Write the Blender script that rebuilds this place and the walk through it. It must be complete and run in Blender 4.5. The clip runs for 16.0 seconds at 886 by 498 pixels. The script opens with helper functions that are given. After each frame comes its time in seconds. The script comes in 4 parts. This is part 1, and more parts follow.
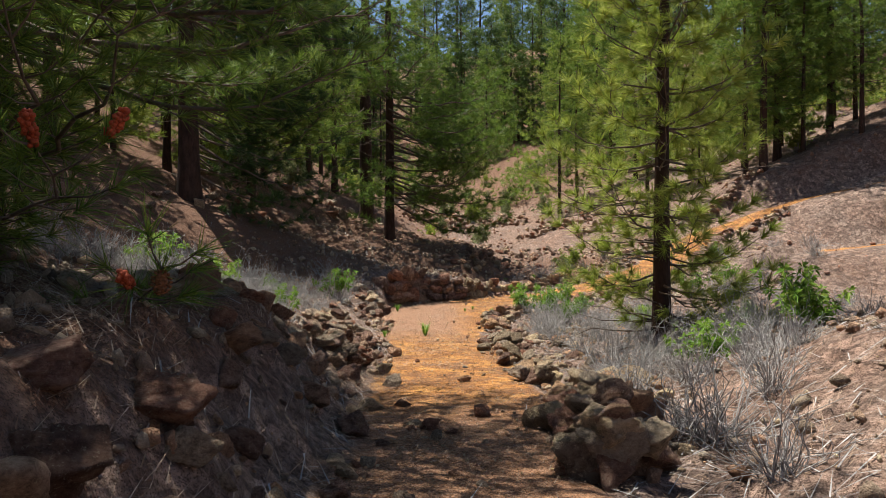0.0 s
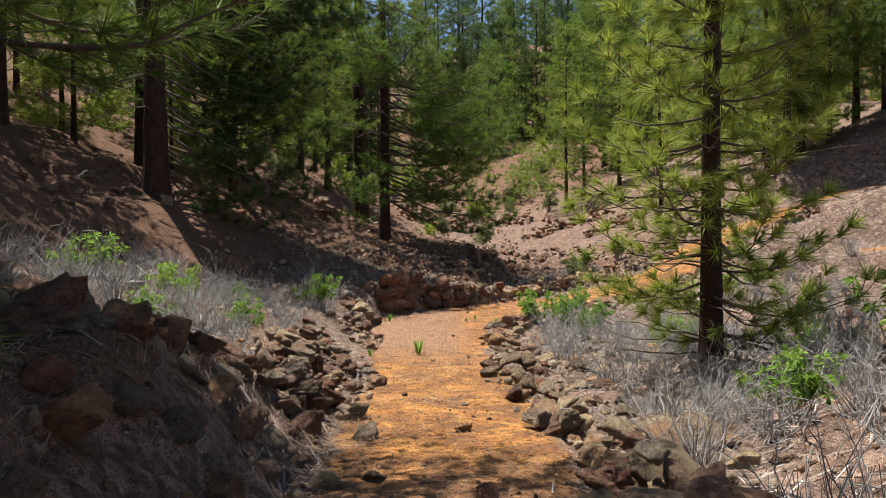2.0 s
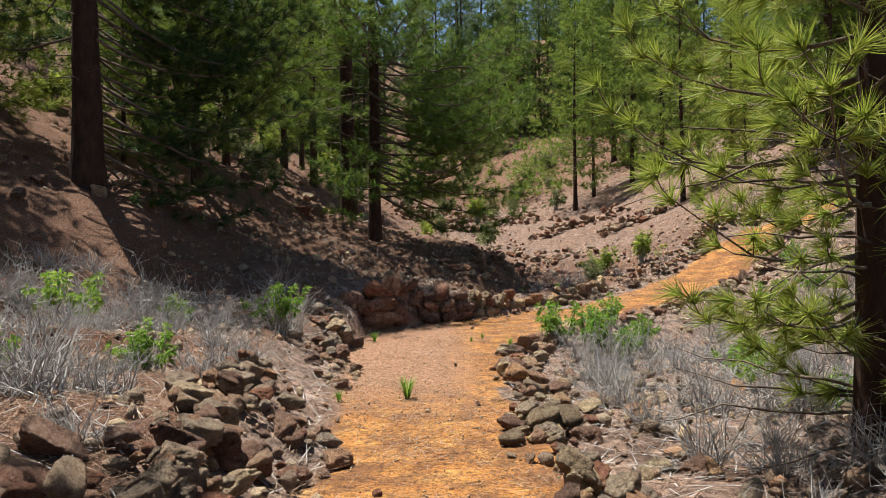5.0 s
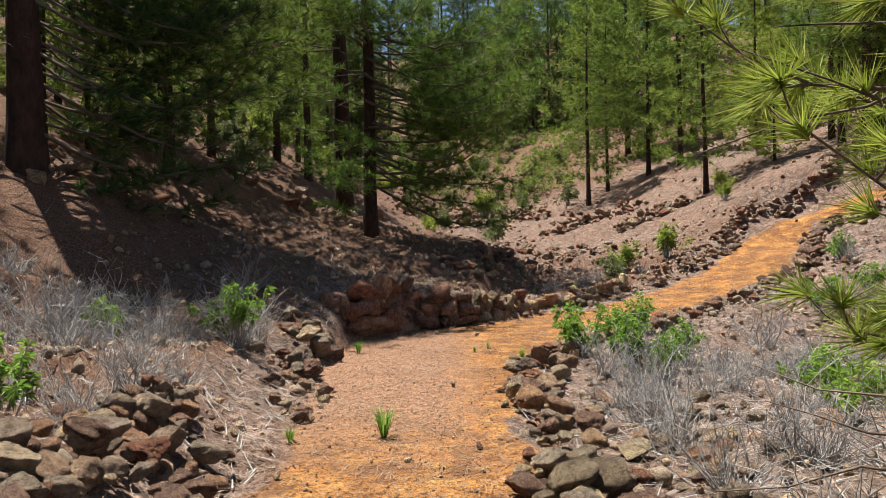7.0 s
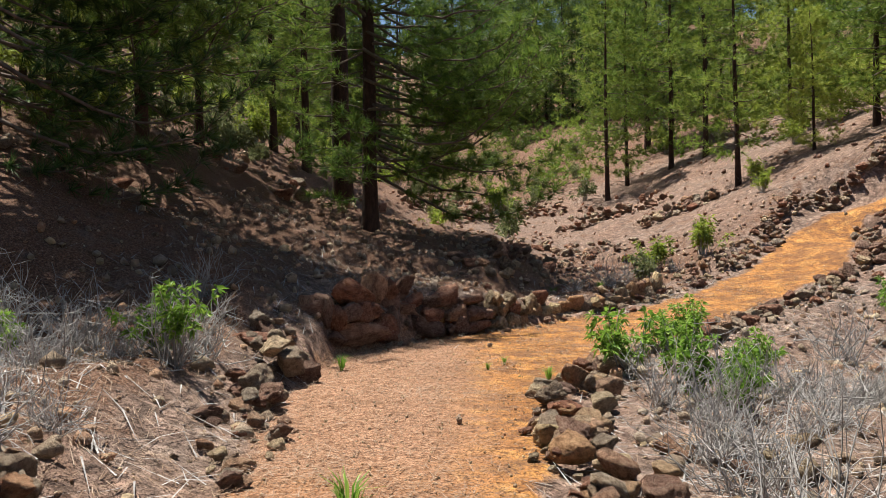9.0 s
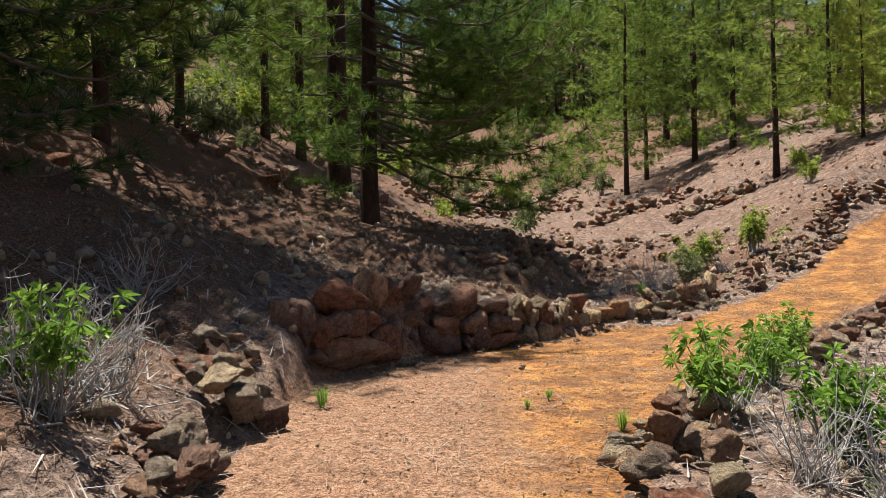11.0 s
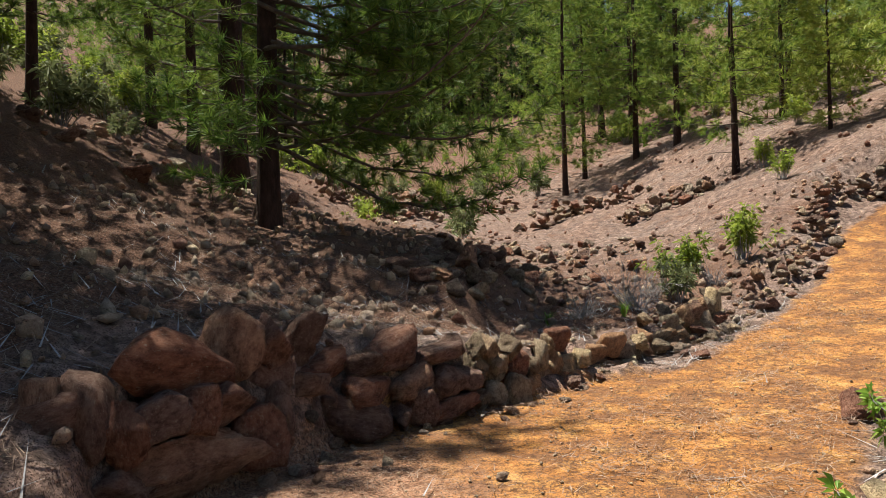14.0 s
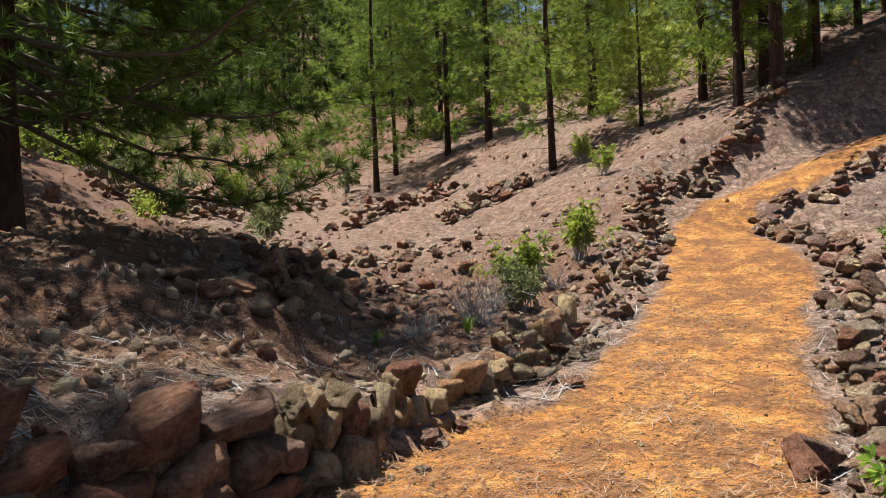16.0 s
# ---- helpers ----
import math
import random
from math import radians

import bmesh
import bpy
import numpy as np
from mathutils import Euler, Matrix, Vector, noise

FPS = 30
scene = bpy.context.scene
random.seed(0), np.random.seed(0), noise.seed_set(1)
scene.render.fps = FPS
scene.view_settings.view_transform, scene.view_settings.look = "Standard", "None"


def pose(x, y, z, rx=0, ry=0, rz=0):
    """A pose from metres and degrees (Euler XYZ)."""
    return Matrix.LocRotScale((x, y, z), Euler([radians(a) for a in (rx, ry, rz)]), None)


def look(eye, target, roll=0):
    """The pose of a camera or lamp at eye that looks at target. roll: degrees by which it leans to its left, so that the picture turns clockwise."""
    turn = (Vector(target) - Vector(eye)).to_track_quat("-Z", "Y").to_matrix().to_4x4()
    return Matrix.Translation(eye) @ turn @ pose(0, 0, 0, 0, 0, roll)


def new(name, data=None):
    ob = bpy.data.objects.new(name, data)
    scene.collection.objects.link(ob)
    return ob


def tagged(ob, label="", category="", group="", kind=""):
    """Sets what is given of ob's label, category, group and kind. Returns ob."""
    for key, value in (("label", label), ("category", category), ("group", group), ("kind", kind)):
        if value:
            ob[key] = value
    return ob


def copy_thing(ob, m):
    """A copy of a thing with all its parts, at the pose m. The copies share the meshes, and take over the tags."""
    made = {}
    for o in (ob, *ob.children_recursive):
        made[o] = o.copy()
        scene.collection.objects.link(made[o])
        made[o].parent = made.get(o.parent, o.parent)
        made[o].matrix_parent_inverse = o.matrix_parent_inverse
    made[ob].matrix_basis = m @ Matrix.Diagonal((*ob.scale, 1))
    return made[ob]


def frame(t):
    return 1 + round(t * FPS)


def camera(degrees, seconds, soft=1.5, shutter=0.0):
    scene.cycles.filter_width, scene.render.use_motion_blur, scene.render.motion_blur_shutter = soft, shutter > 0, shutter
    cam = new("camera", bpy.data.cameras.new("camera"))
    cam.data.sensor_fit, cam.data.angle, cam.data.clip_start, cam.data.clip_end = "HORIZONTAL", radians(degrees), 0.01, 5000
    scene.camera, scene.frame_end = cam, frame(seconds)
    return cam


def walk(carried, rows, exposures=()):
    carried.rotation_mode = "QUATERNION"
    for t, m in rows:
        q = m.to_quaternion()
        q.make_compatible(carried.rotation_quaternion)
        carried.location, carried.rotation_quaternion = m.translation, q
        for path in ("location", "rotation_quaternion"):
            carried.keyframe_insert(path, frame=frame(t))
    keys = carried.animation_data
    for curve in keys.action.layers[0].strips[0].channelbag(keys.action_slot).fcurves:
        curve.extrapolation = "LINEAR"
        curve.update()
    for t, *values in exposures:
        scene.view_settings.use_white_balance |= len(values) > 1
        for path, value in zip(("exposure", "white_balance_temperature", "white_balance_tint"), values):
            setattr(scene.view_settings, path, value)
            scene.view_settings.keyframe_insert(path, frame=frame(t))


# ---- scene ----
cam = camera(60.0, 16.0, 0.7)
PATH = [
    (0, (0.021, -0.121, 1.518), (0.021, 1.879, 1.519), -0.2),
    (0.5, (-0.013, 0.476, 1.518), (-0.012, 2.476, 1.521), -0.2),
    (1, (0.012, 1.051, 1.541), (0.011, 3.051, 1.543), -0.3),
    (1.5, (0.062, 1.578, 1.557), (0.058, 3.578, 1.557), -0.3),
    (2, (0.121, 2.143, 1.555), (0.114, 4.143, 1.556), -0.4),
    (2.5, (0.122, 2.68, 1.565), (0.118, 4.68, 1.564), -0.4),
    (3, (0.122, 3.235, 1.571), (0.118, 5.235, 1.571), -0.4),
    (3.5, (0.115, 3.796, 1.557), (0.112, 5.796, 1.559), -0.6),
    (4, (0.099, 4.416, 1.56), (0.095, 6.416, 1.564), -0.6),
    (6.5, (0.228, 7.238, 1.457), (0.214, 9.238, 1.465), -1.1),
    (7, (0.282, 7.804, 1.418), (0.254, 9.804, 1.427), -1.1),
    (7.5, (0.325, 8.311, 1.388), (0.283, 10.31, 1.398), -1.1),
    (8, (0.357, 8.894, 1.367), (0.305, 10.893, 1.377), -1.0),
    (10.5, (0.15, 11.859, 1.26), (0.092, 13.858, 1.269), -1.0),
    (11, (0.095, 12.531, 1.254), (0.031, 14.53, 1.262), -0.8),
    (11.5, (0.06, 13.101, 1.239), (-0.009, 15.1, 1.25), -0.8),
    (12, (0.024, 13.668, 1.22), (-0.043, 15.667, 1.237), -1.0),
    (12.5, (-0.002, 14.222, 1.235), (-0.048, 16.221, 1.253), -1.1),
    (13, (-0.002, 14.804, 1.262), (-0.004, 16.804, 1.282), -1.2),
    (13.5, (-0.01, 15.365, 1.321), (0.051, 17.364, 1.337), -1.3),
    (14, (0.015, 15.96, 1.367), (0.152, 17.955, 1.382), -1.4),
    (14.5, (0.039, 16.489, 1.391), (0.263, 18.476, 1.405), -1.6),
    (15, (0.046, 17.015, 1.423), (0.387, 18.986, 1.432), -1.7),
    (15.5, (0.078, 17.448, 1.433), (0.548, 19.392, 1.437), -1.9),
    (16, (0.166, 17.991, 1.444), (0.8, 19.888, 1.44), -2.2),
]
walk(cam, [(t, look(eye, target, roll)) for t, eye, target, roll in PATH], [(0, 1.1, 6500, 4), (3, 1.12, 6500, 4), (16, 1.16, 6500, 4)])

# ---- light ----
SUN_UP, SUN_AZ = 72.0, -46.0          # degrees: height, and bearing clockwise from +y
world = bpy.data.worlds.new("sky")
scene.world = world
world.use_nodes = True
wn = world.node_tree.nodes
sky = wn.new("ShaderNodeTexSky")
sky.sky_type, sky.sun_disc = "NISHITA", False
sky.sun_elevation, sky.sun_rotation = radians(SUN_UP), radians(SUN_AZ)
sky.air_density, sky.dust_density, sky.altitude = 1.0, 0.6, 900
world.node_tree.links.new(sky.outputs[0], wn["Background"].inputs[0])
wn["Background"].inputs[1].default_value = 0.06
sun = new("sun", bpy.data.lights.new("sun", "SUN"))
sun.data.energy, sun.data.angle, sun.data.color = 5.0, radians(0.53), (1.0, 0.95, 0.87)
sun.matrix_world = look((60 * math.sin(radians(SUN_AZ)) * math.cos(radians(SUN_UP)),
                         60 * math.cos(radians(SUN_AZ)) * math.cos(radians(SUN_UP)), 60 * math.sin(radians(SUN_UP))), (0, 0, 0))


# ---- materials ----
def material(name, rough=0.9):
    m = bpy.data.materials.new(name)
    m.use_nodes = True
    n, l = m.node_tree.nodes, m.node_tree.links
    b = n["Principled BSDF"]
    b.inputs["Roughness"].default_value = rough
    b.inputs["Specular IOR Level"].default_value = 0.25
    return m, n, l, b


def ramp(n, l, src, stops):
    r = n.new("ShaderNodeValToRGB")
    e = r.color_ramp.elements
    while len(e) < len(stops):
        e.new(0.5)
    for k, (p, c) in zip(e, stops):
        k.position, k.color = p, (*c, 1)
    l.new(src, r.inputs[0])
    return r.outputs[0]


def grain(n, l, vec, scale, detail=4, rough=0.6):
    t = n.new("ShaderNodeTexNoise")
    t.inputs["Scale"].default_value, t.inputs["Detail"].default_value, t.inputs["Roughness"].default_value = scale, detail, rough
    l.new(vec, t.inputs["Vector"])
    return t.outputs["Fac"]


def mixed(n, l, fac, a, b, kind="MIX"):
    x = n.new("ShaderNodeMix")
    x.data_type, x.blend_type = "RGBA", kind
    if isinstance(fac, (int, float)):
        x.inputs[0].default_value = fac
    else:
        l.new(fac, x.inputs[0])
    for k, c in ((6, a), (7, b)):
        if isinstance(c, tuple):
            x.inputs[k].default_value = (*c, 1)
        else:
            l.new(c, x.inputs[k])
    return x.outputs[2]


def maths(n, l, op, a, b=0.0, clamp=False):
    x = n.new("ShaderNodeMath")
    x.operation, x.use_clamp = op, clamp
    for k, c in ((0, a), (1, b)):
        if isinstance(c, (int, float)):
            x.inputs[k].default_value = c
        else:
            l.new(c, x.inputs[k])
    return x.outputs[0]


def bumped(n, l, b, height, strength=0.5, dist=0.02):
    u = n.new("ShaderNodeBump")
    u.inputs["Strength"].default_value, u.inputs["Distance"].default_value = strength, dist
    l.new(height, u.inputs["Height"])
    l.new(u.outputs[0], b.inputs["Normal"])


def ground_material():
    m, n, l, b = material("dry volcanic earth", 0.95)
    co = n.new("ShaderNodeTexCoord").outputs["Object"]
    at = {}
    for k in ("trod", "litter", "red"):
        a = n.new("ShaderNodeAttribute")
        a.attribute_name = k
        at[k] = a.outputs["Fac"]
    big, mid, fine = grain(n, l, co, 0.5, 5), grain(n, l, co, 3.5, 5, 0.65), grain(n, l, co, 38, 5, 0.7)
    speck = grain(n, l, co, 95, 2, 0.5)
    cell = n.new("ShaderNodeTexVoronoi")
    cell.inputs["Scale"].default_value = 7.5
    warp = n.new("ShaderNodeVectorMath")
    warp.operation = "MULTIPLY_ADD"
    l.new(n.new("ShaderNodeTexNoise").outputs["Color"], warp.inputs[0])
    warp.inputs[1].default_value = (0.25, 0.25, 0.25)
    l.new(co, warp.inputs[2])
    l.new(warp.outputs[0], cell.inputs["Vector"])
    tone = n.new("ShaderNodeSeparateColor")
    l.new(cell.outputs["Color"], tone.inputs[0])
    pebble = grain(n, l, co, 15, 4, 0.75)
    earth = ramp(n, l, mid, [(0.3, (0.15, 0.105, 0.087)), (0.5, (0.27, 0.20, 0.17)), (0.7, (0.40, 0.32, 0.275))])
    rust = ramp(n, l, big, [(0.38, (0.25, 0.18, 0.155)), (0.66, (0.27, 0.14, 0.095))])
    earth = mixed(n, l, 0.45, earth, rust)
    earth = mixed(n, l, 1.0, earth, ramp(n, l, pebble, [(0.34, (0.30, 0.27, 0.26)), (0.47, (0.9, 0.88, 0.86)), (0.62, (1.35, 1.33, 1.30))]), "MULTIPLY")
    earth = mixed(n, l, 0.8, earth, ramp(n, l, tone.outputs[0], [(0.0, (0.55, 0.5, 0.48)), (0.5, (0.95, 0.93, 0.92)), (1.0, (1.5, 1.45, 1.4))]), "MULTIPLY")
    crack = ramp(n, l, cell.outputs["Distance"], [(0.55, (0, 0, 0)), (0.95, (0.8, 0.8, 0.8))])
    earth = mixed(n, l, crack, earth, (0.075, 0.05, 0.04))
    needles = ramp(n, l, fine, [(0.34, (0.035, 0.02, 0.015)), (0.5, (0.165, 0.078, 0.047)), (0.68, (0.33, 0.20, 0.135))])
    k = maths(n, l, "ADD", at["litter"], maths(n, l, "MULTIPLY", maths(n, l, "SUBTRACT", mid, 0.5), 1.6))
    k = maths(n, l, "MULTIPLY", maths(n, l, "SUBTRACT", k, 0.35), 3.0, True)
    col = mixed(n, l, k, earth, needles)
    ochre = ramp(n, l, mid, [(0.3, (0.22, 0.085, 0.026)), (0.47, (0.52, 0.205, 0.05)), (0.6, (0.70, 0.34, 0.09)), (0.72, (0.80, 0.50, 0.19))])
    dust = ramp(n, l, fine, [(0.34, (0.10, 0.045, 0.022)), (0.47, (0.44, 0.19, 0.058)), (0.65, (0.62, 0.32, 0.10))])
    ochre = mixed(n, l, 0.45, ochre, dust)
    pinkish = ramp(n, l, fine, [(0.34, (0.11, 0.05, 0.032)), (0.47, (0.36, 0.18, 0.105)), (0.68, (0.52, 0.33, 0.22))])
    clump = maths(n, l, "ADD", grain(n, l, co, 2.4, 4, 0.65), maths(n, l, "MULTIPLY", maths(n, l, "SUBTRACT", fine, 0.5), 0.9))
    ochre = mixed(n, l, ramp(n, l, clump, [(0.45, (0, 0, 0)), (0.56, (0.85, 0.85, 0.85))]), ochre, (0.19, 0.085, 0.04))
    ochre = mixed(n, l, ramp(n, l, pebble, [(0.36, (0.7, 0.7, 0.7)), (0.45, (0, 0, 0))]), ochre, (0.17, 0.075, 0.035))
    ochre = mixed(n, l, at["red"], ochre, pinkish)
    ochre = mixed(n, l, 0.9, ochre, ramp(n, l, pebble, [(0.35, (0.5, 0.46, 0.42)), (0.48, (0.98, 0.97, 0.95)), (0.62, (1.25, 1.25, 1.25))]), "MULTIPLY")
    t = maths(n, l, "ADD", at["trod"], maths(n, l, "MULTIPLY", maths(n, l, "SUBTRACT", mid, 0.5), 1.1))
    t = maths(n, l, "MULTIPLY", maths(n, l, "SUBTRACT", t, 0.3), 3.5, True)
    col = mixed(n, l, t, col, ochre)
    col = mixed(n, l, ramp(n, l, speck, [(0.36, (1, 1, 1)), (0.46, (0, 0, 0))]), col, (0.09, 0.055, 0.04))
    l.new(col, b.inputs["Base Color"])
    bumped(n, l, b, maths(n, l, "ADD", maths(n, l, "MULTIPLY", fine, 0.5), maths(n, l, "ADD", pebble, mid)), 1.0, 0.07)
    return m


def rock_material(name, dark, mid_c, light, lichen):
    m, n, l, b = material(name, 0.92)
    co = n.new("ShaderNodeTexCoord").outputs["Object"]
    rnd = n.new("ShaderNodeObjectInfo").outputs["Random"]
    isl = n.new("ShaderNodeNewGeometry").outputs["Random Per Island"]
    a, f = grain(n, l, co, 2.4, 6, 0.8), grain(n, l, co, 9, 6, 0.85)
    col = ramp(n, l, a, [(0.36, dark), (0.5, mid_c), (0.64, light)])
    pick = maths(n, l, "FRACT", maths(n, l, "ADD", rnd, isl))
    tint = ramp(n, l, pick, [(0.0, (0.5, 0.45, 0.43)), (0.3, (1.0, 0.95, 0.92)), (0.55, (1.08, 0.74, 0.58)), (0.75, (0.9, 0.9, 0.93)), (1.0, (1.5, 1.38, 1.15))])
    col = mixed(n, l, 1.0, col, tint, "MULTIPLY")
    spot = ramp(n, l, f, [(0.57, (0, 0, 0)), (0.66, (0.75, 0.75, 0.75))])
    col = mixed(n, l, spot, col, lichen)
    pit = ramp(n, l, f, [(0.32, (0.8, 0.8, 0.8)), (0.40, (0, 0, 0))])
    col = mixed(n, l, pit, col, tuple(c * 0.45 for c in dark))
    l.new(col, b.inputs["Base Color"])
    bumped(n, l, b, maths(n, l, "ADD", f, a), 1.0, 0.14)
    return m


def leaf_material(name, stops, through_light=0.35, rough=0.55):
    m, n, l, b = material(name, rough)
    isl = n.new("ShaderNodeNewGeometry").outputs["Random Per Island"]
    co = n.new("ShaderNodeTexCoord").outputs["Object"]
    rnd = n.new("ShaderNodeObjectInfo").outputs["Random"]
    v = maths(n, l, "ADD", maths(n, l, "MULTIPLY", isl, 0.5), maths(n, l, "MULTIPLY", grain(n, l, co, 0.9, 3), 0.6))
    v = maths(n, l, "ADD", v, maths(n, l, "MULTIPLY", maths(n, l, "SUBTRACT", rnd, 0.5), 0.25))
    col = ramp(n, l, v, stops)
    l.new(col, b.inputs["Base Color"])
    tr = n.new("ShaderNodeBsdfTranslucent")
    l.new(col, tr.inputs[0])
    mx = n.new("ShaderNodeMixShader")
    mx.inputs[0].default_value = through_light
    l.new(b.outputs[0], mx.inputs[1])
    l.new(tr.outputs[0], mx.inputs[2])
    l.new(mx.outputs[0], n["Material Output"].inputs[0])
    return m


def plain_material(name, dark, light, scale=8.0, rough=0.9, bump=0.5, stretch=1.0):
    m, n, l, b = material(name, rough)
    co = n.new("ShaderNodeTexCoord").outputs["Object"]
    mp = n.new("ShaderNodeMapping")
    mp.inputs["Scale"].default_value = (1, 1, stretch)
    l.new(co, mp.inputs[0])
    a, f = grain(n, l, mp.outputs[0], scale, 6, 0.7), grain(n, l, mp.outputs[0], scale * 6, 3)
    isl = n.new("ShaderNodeNewGeometry").outputs["Random Per Island"]
    v = maths(n, l, "ADD", maths(n, l, "MULTIPLY", a, 0.8), maths(n, l, "MULTIPLY", isl, 0.2))
    l.new(ramp(n, l, v, [(0.3, dark), (0.7, light)]), b.inputs["Base Color"])
    bumped(n, l, b, maths(n, l, "ADD", a, maths(n, l, "MULTIPLY", f, 0.3)), bump, 0.04)
    return m


EARTH = ground_material()
ROCK = rock_material("lichened basalt", (0.21, 0.155, 0.12), (0.47, 0.36, 0.27), (0.64, 0.53, 0.41), (0.72, 0.62, 0.42))
RUST_ROCK = rock_material("rusty scoria", (0.14, 0.075, 0.055), (0.34, 0.20, 0.15), (0.50, 0.34, 0.26), (0.60, 0.50, 0.37))
PALE_ROCK = rock_material("cream-lichened stone", (0.27, 0.19, 0.13), (0.56, 0.43, 0.29), (0.72, 0.60, 0.42), (0.80, 0.68, 0.40))
BARK = plain_material("fire-blackened pine bark", (0.008, 0.006, 0.005), (0.085, 0.044, 0.032), 9.0, 0.95, 1.0, 0.35)
TWIG = plain_material("grey dead twigs", (0.17, 0.15, 0.145), (0.47, 0.44, 0.43), 6.0, 0.9, 0.2)
LIMB = plain_material("grey-brown pine limb bark", (0.045, 0.032, 0.026), (0.20, 0.15, 0.12), 7.0, 0.95, 0.6)
NEEDLE_SUN = leaf_material("yellow-green pine needles", [(0.25, (0.12, 0.16, 0.025)), (0.55, (0.235, 0.30, 0.04)), (0.85, (0.42, 0.44, 0.10))], 0.4)
NEEDLE = leaf_material("green pine needles", [(0.25, (0.06, 0.11, 0.02)), (0.55, (0.15, 0.225, 0.035)), (0.85, (0.29, 0.34, 0.07))], 0.42)
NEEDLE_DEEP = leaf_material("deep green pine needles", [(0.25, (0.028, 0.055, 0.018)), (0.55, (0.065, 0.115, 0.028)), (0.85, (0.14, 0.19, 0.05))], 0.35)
LEAF = leaf_material("fresh green shrub leaves", [(0.2, (0.07, 0.14, 0.02)), (0.55, (0.17, 0.29, 0.04)), (0.9, (0.34, 0.43, 0.09))], 0.4, 0.45)
OLIVE = leaf_material("dull olive scrub leaves", [(0.2, (0.07, 0.085, 0.035)), (0.55, (0.15, 0.17, 0.07)), (0.9, (0.27, 0.28, 0.13))], 0.3, 0.6)
STRAW = leaf_material("dry fallen pine needles", [(0.2, (0.16, 0.085, 0.05)), (0.5, (0.29, 0.19, 0.13)), (0.9, (0.48, 0.37, 0.29))], 0.1, 0.7)
CONE = plain_material("brown pine cone scales", (0.10, 0.04, 0.02), (0.34, 0.14, 0.06), 20.0, 0.8, 0.5)
CATKIN = plain_material("rust-red male pine cones", (0.22, 0.035, 0.016), (0.46, 0.09, 0.035), 20.0, 0.7, 0.4)


# ---- small tools ----
RNG = np.random.default_rng(7)
TABLE = np.random.default_rng(3).random((64, 64))


def vnoise(x, y, size, shift=0.0):
    """Smooth value noise, 0 to 1, with bumps of about that size."""
    u, v = np.asarray(x) / size + shift + 500.0, np.asarray(y) / size + shift * 1.7 + 500.0
    i, j = np.floor(u).astype(int), np.floor(v).astype(int)
    a, b = u - i, v - j
    a, b = a * a * (3 - 2 * a), b * b * (3 - 2 * b)
    t = lambda p, q: TABLE[p % 64, q % 64]
    return (t(i, j) * (1 - a) + t(i + 1, j) * a) * (1 - b) + (t(i, j + 1) * (1 - a) + t(i + 1, j + 1) * a) * b


def smooth(a, b, v):
    k = np.clip((v - a) / (b - a), 0, 1)
    return k * k * (3 - 2 * k)


def along(x, y, line):
    """For points and a polyline (rows x, y, values...): distance, signed side (+ is to its right), and the values at the nearest place."""
    line = np.asarray(line, float)
    best = np.full(np.shape(x), 1e9)
    side = np.zeros(np.shape(x))
    vals = np.zeros((line.shape[1] - 2,) + np.shape(x))
    for p, q in zip(line[:-1], line[1:]):
        d = q[:2] - p[:2]
        n2 = d @ d
        k = np.clip(((x - p[0]) * d[0] + (y - p[1]) * d[1]) / n2, 0, 1)
        ex, ey = x - p[0] - k * d[0], y - p[1] - k * d[1]
        r = np.hypot(ex, ey)
        w = r < best
        best = np.where(w, r, best)
        side = np.where(w, np.sign(ex * d[1] - ey * d[0]), side)
        for c in range(len(vals)):
            vals[c] = np.where(w, p[2 + c] + k * (q[2 + c] - p[2 + c]), vals[c])
    return best, side, vals


def solid(name, verts, tris, mat, parent=None, label="", shade=False):
    me = bpy.data.meshes.new(name)
    verts, tris = np.asarray(verts, np.float32), np.asarray(tris, np.int32)
    me.vertices.add(len(verts))
    me.vertices.foreach_set("co", verts.ravel())
    me.loops.add(tris.size)
    me.loops.foreach_set("vertex_index", tris.ravel())
    me.polygons.add(len(tris))
    me.polygons.foreach_set("loop_start", np.arange(0, tris.size, 3, dtype=np.int32))
    me.polygons.foreach_set("loop_total", np.full(len(tris), 3, np.int32))
    if shade:
        me.polygons.foreach_set("use_smooth", np.ones(len(tris), bool))
    me.update(calc_edges=True)
    me.materials.append(mat)
    ob = new(name, me)
    if parent:
        ob.parent = parent
    if label:
        ob["label"] = label
    return ob


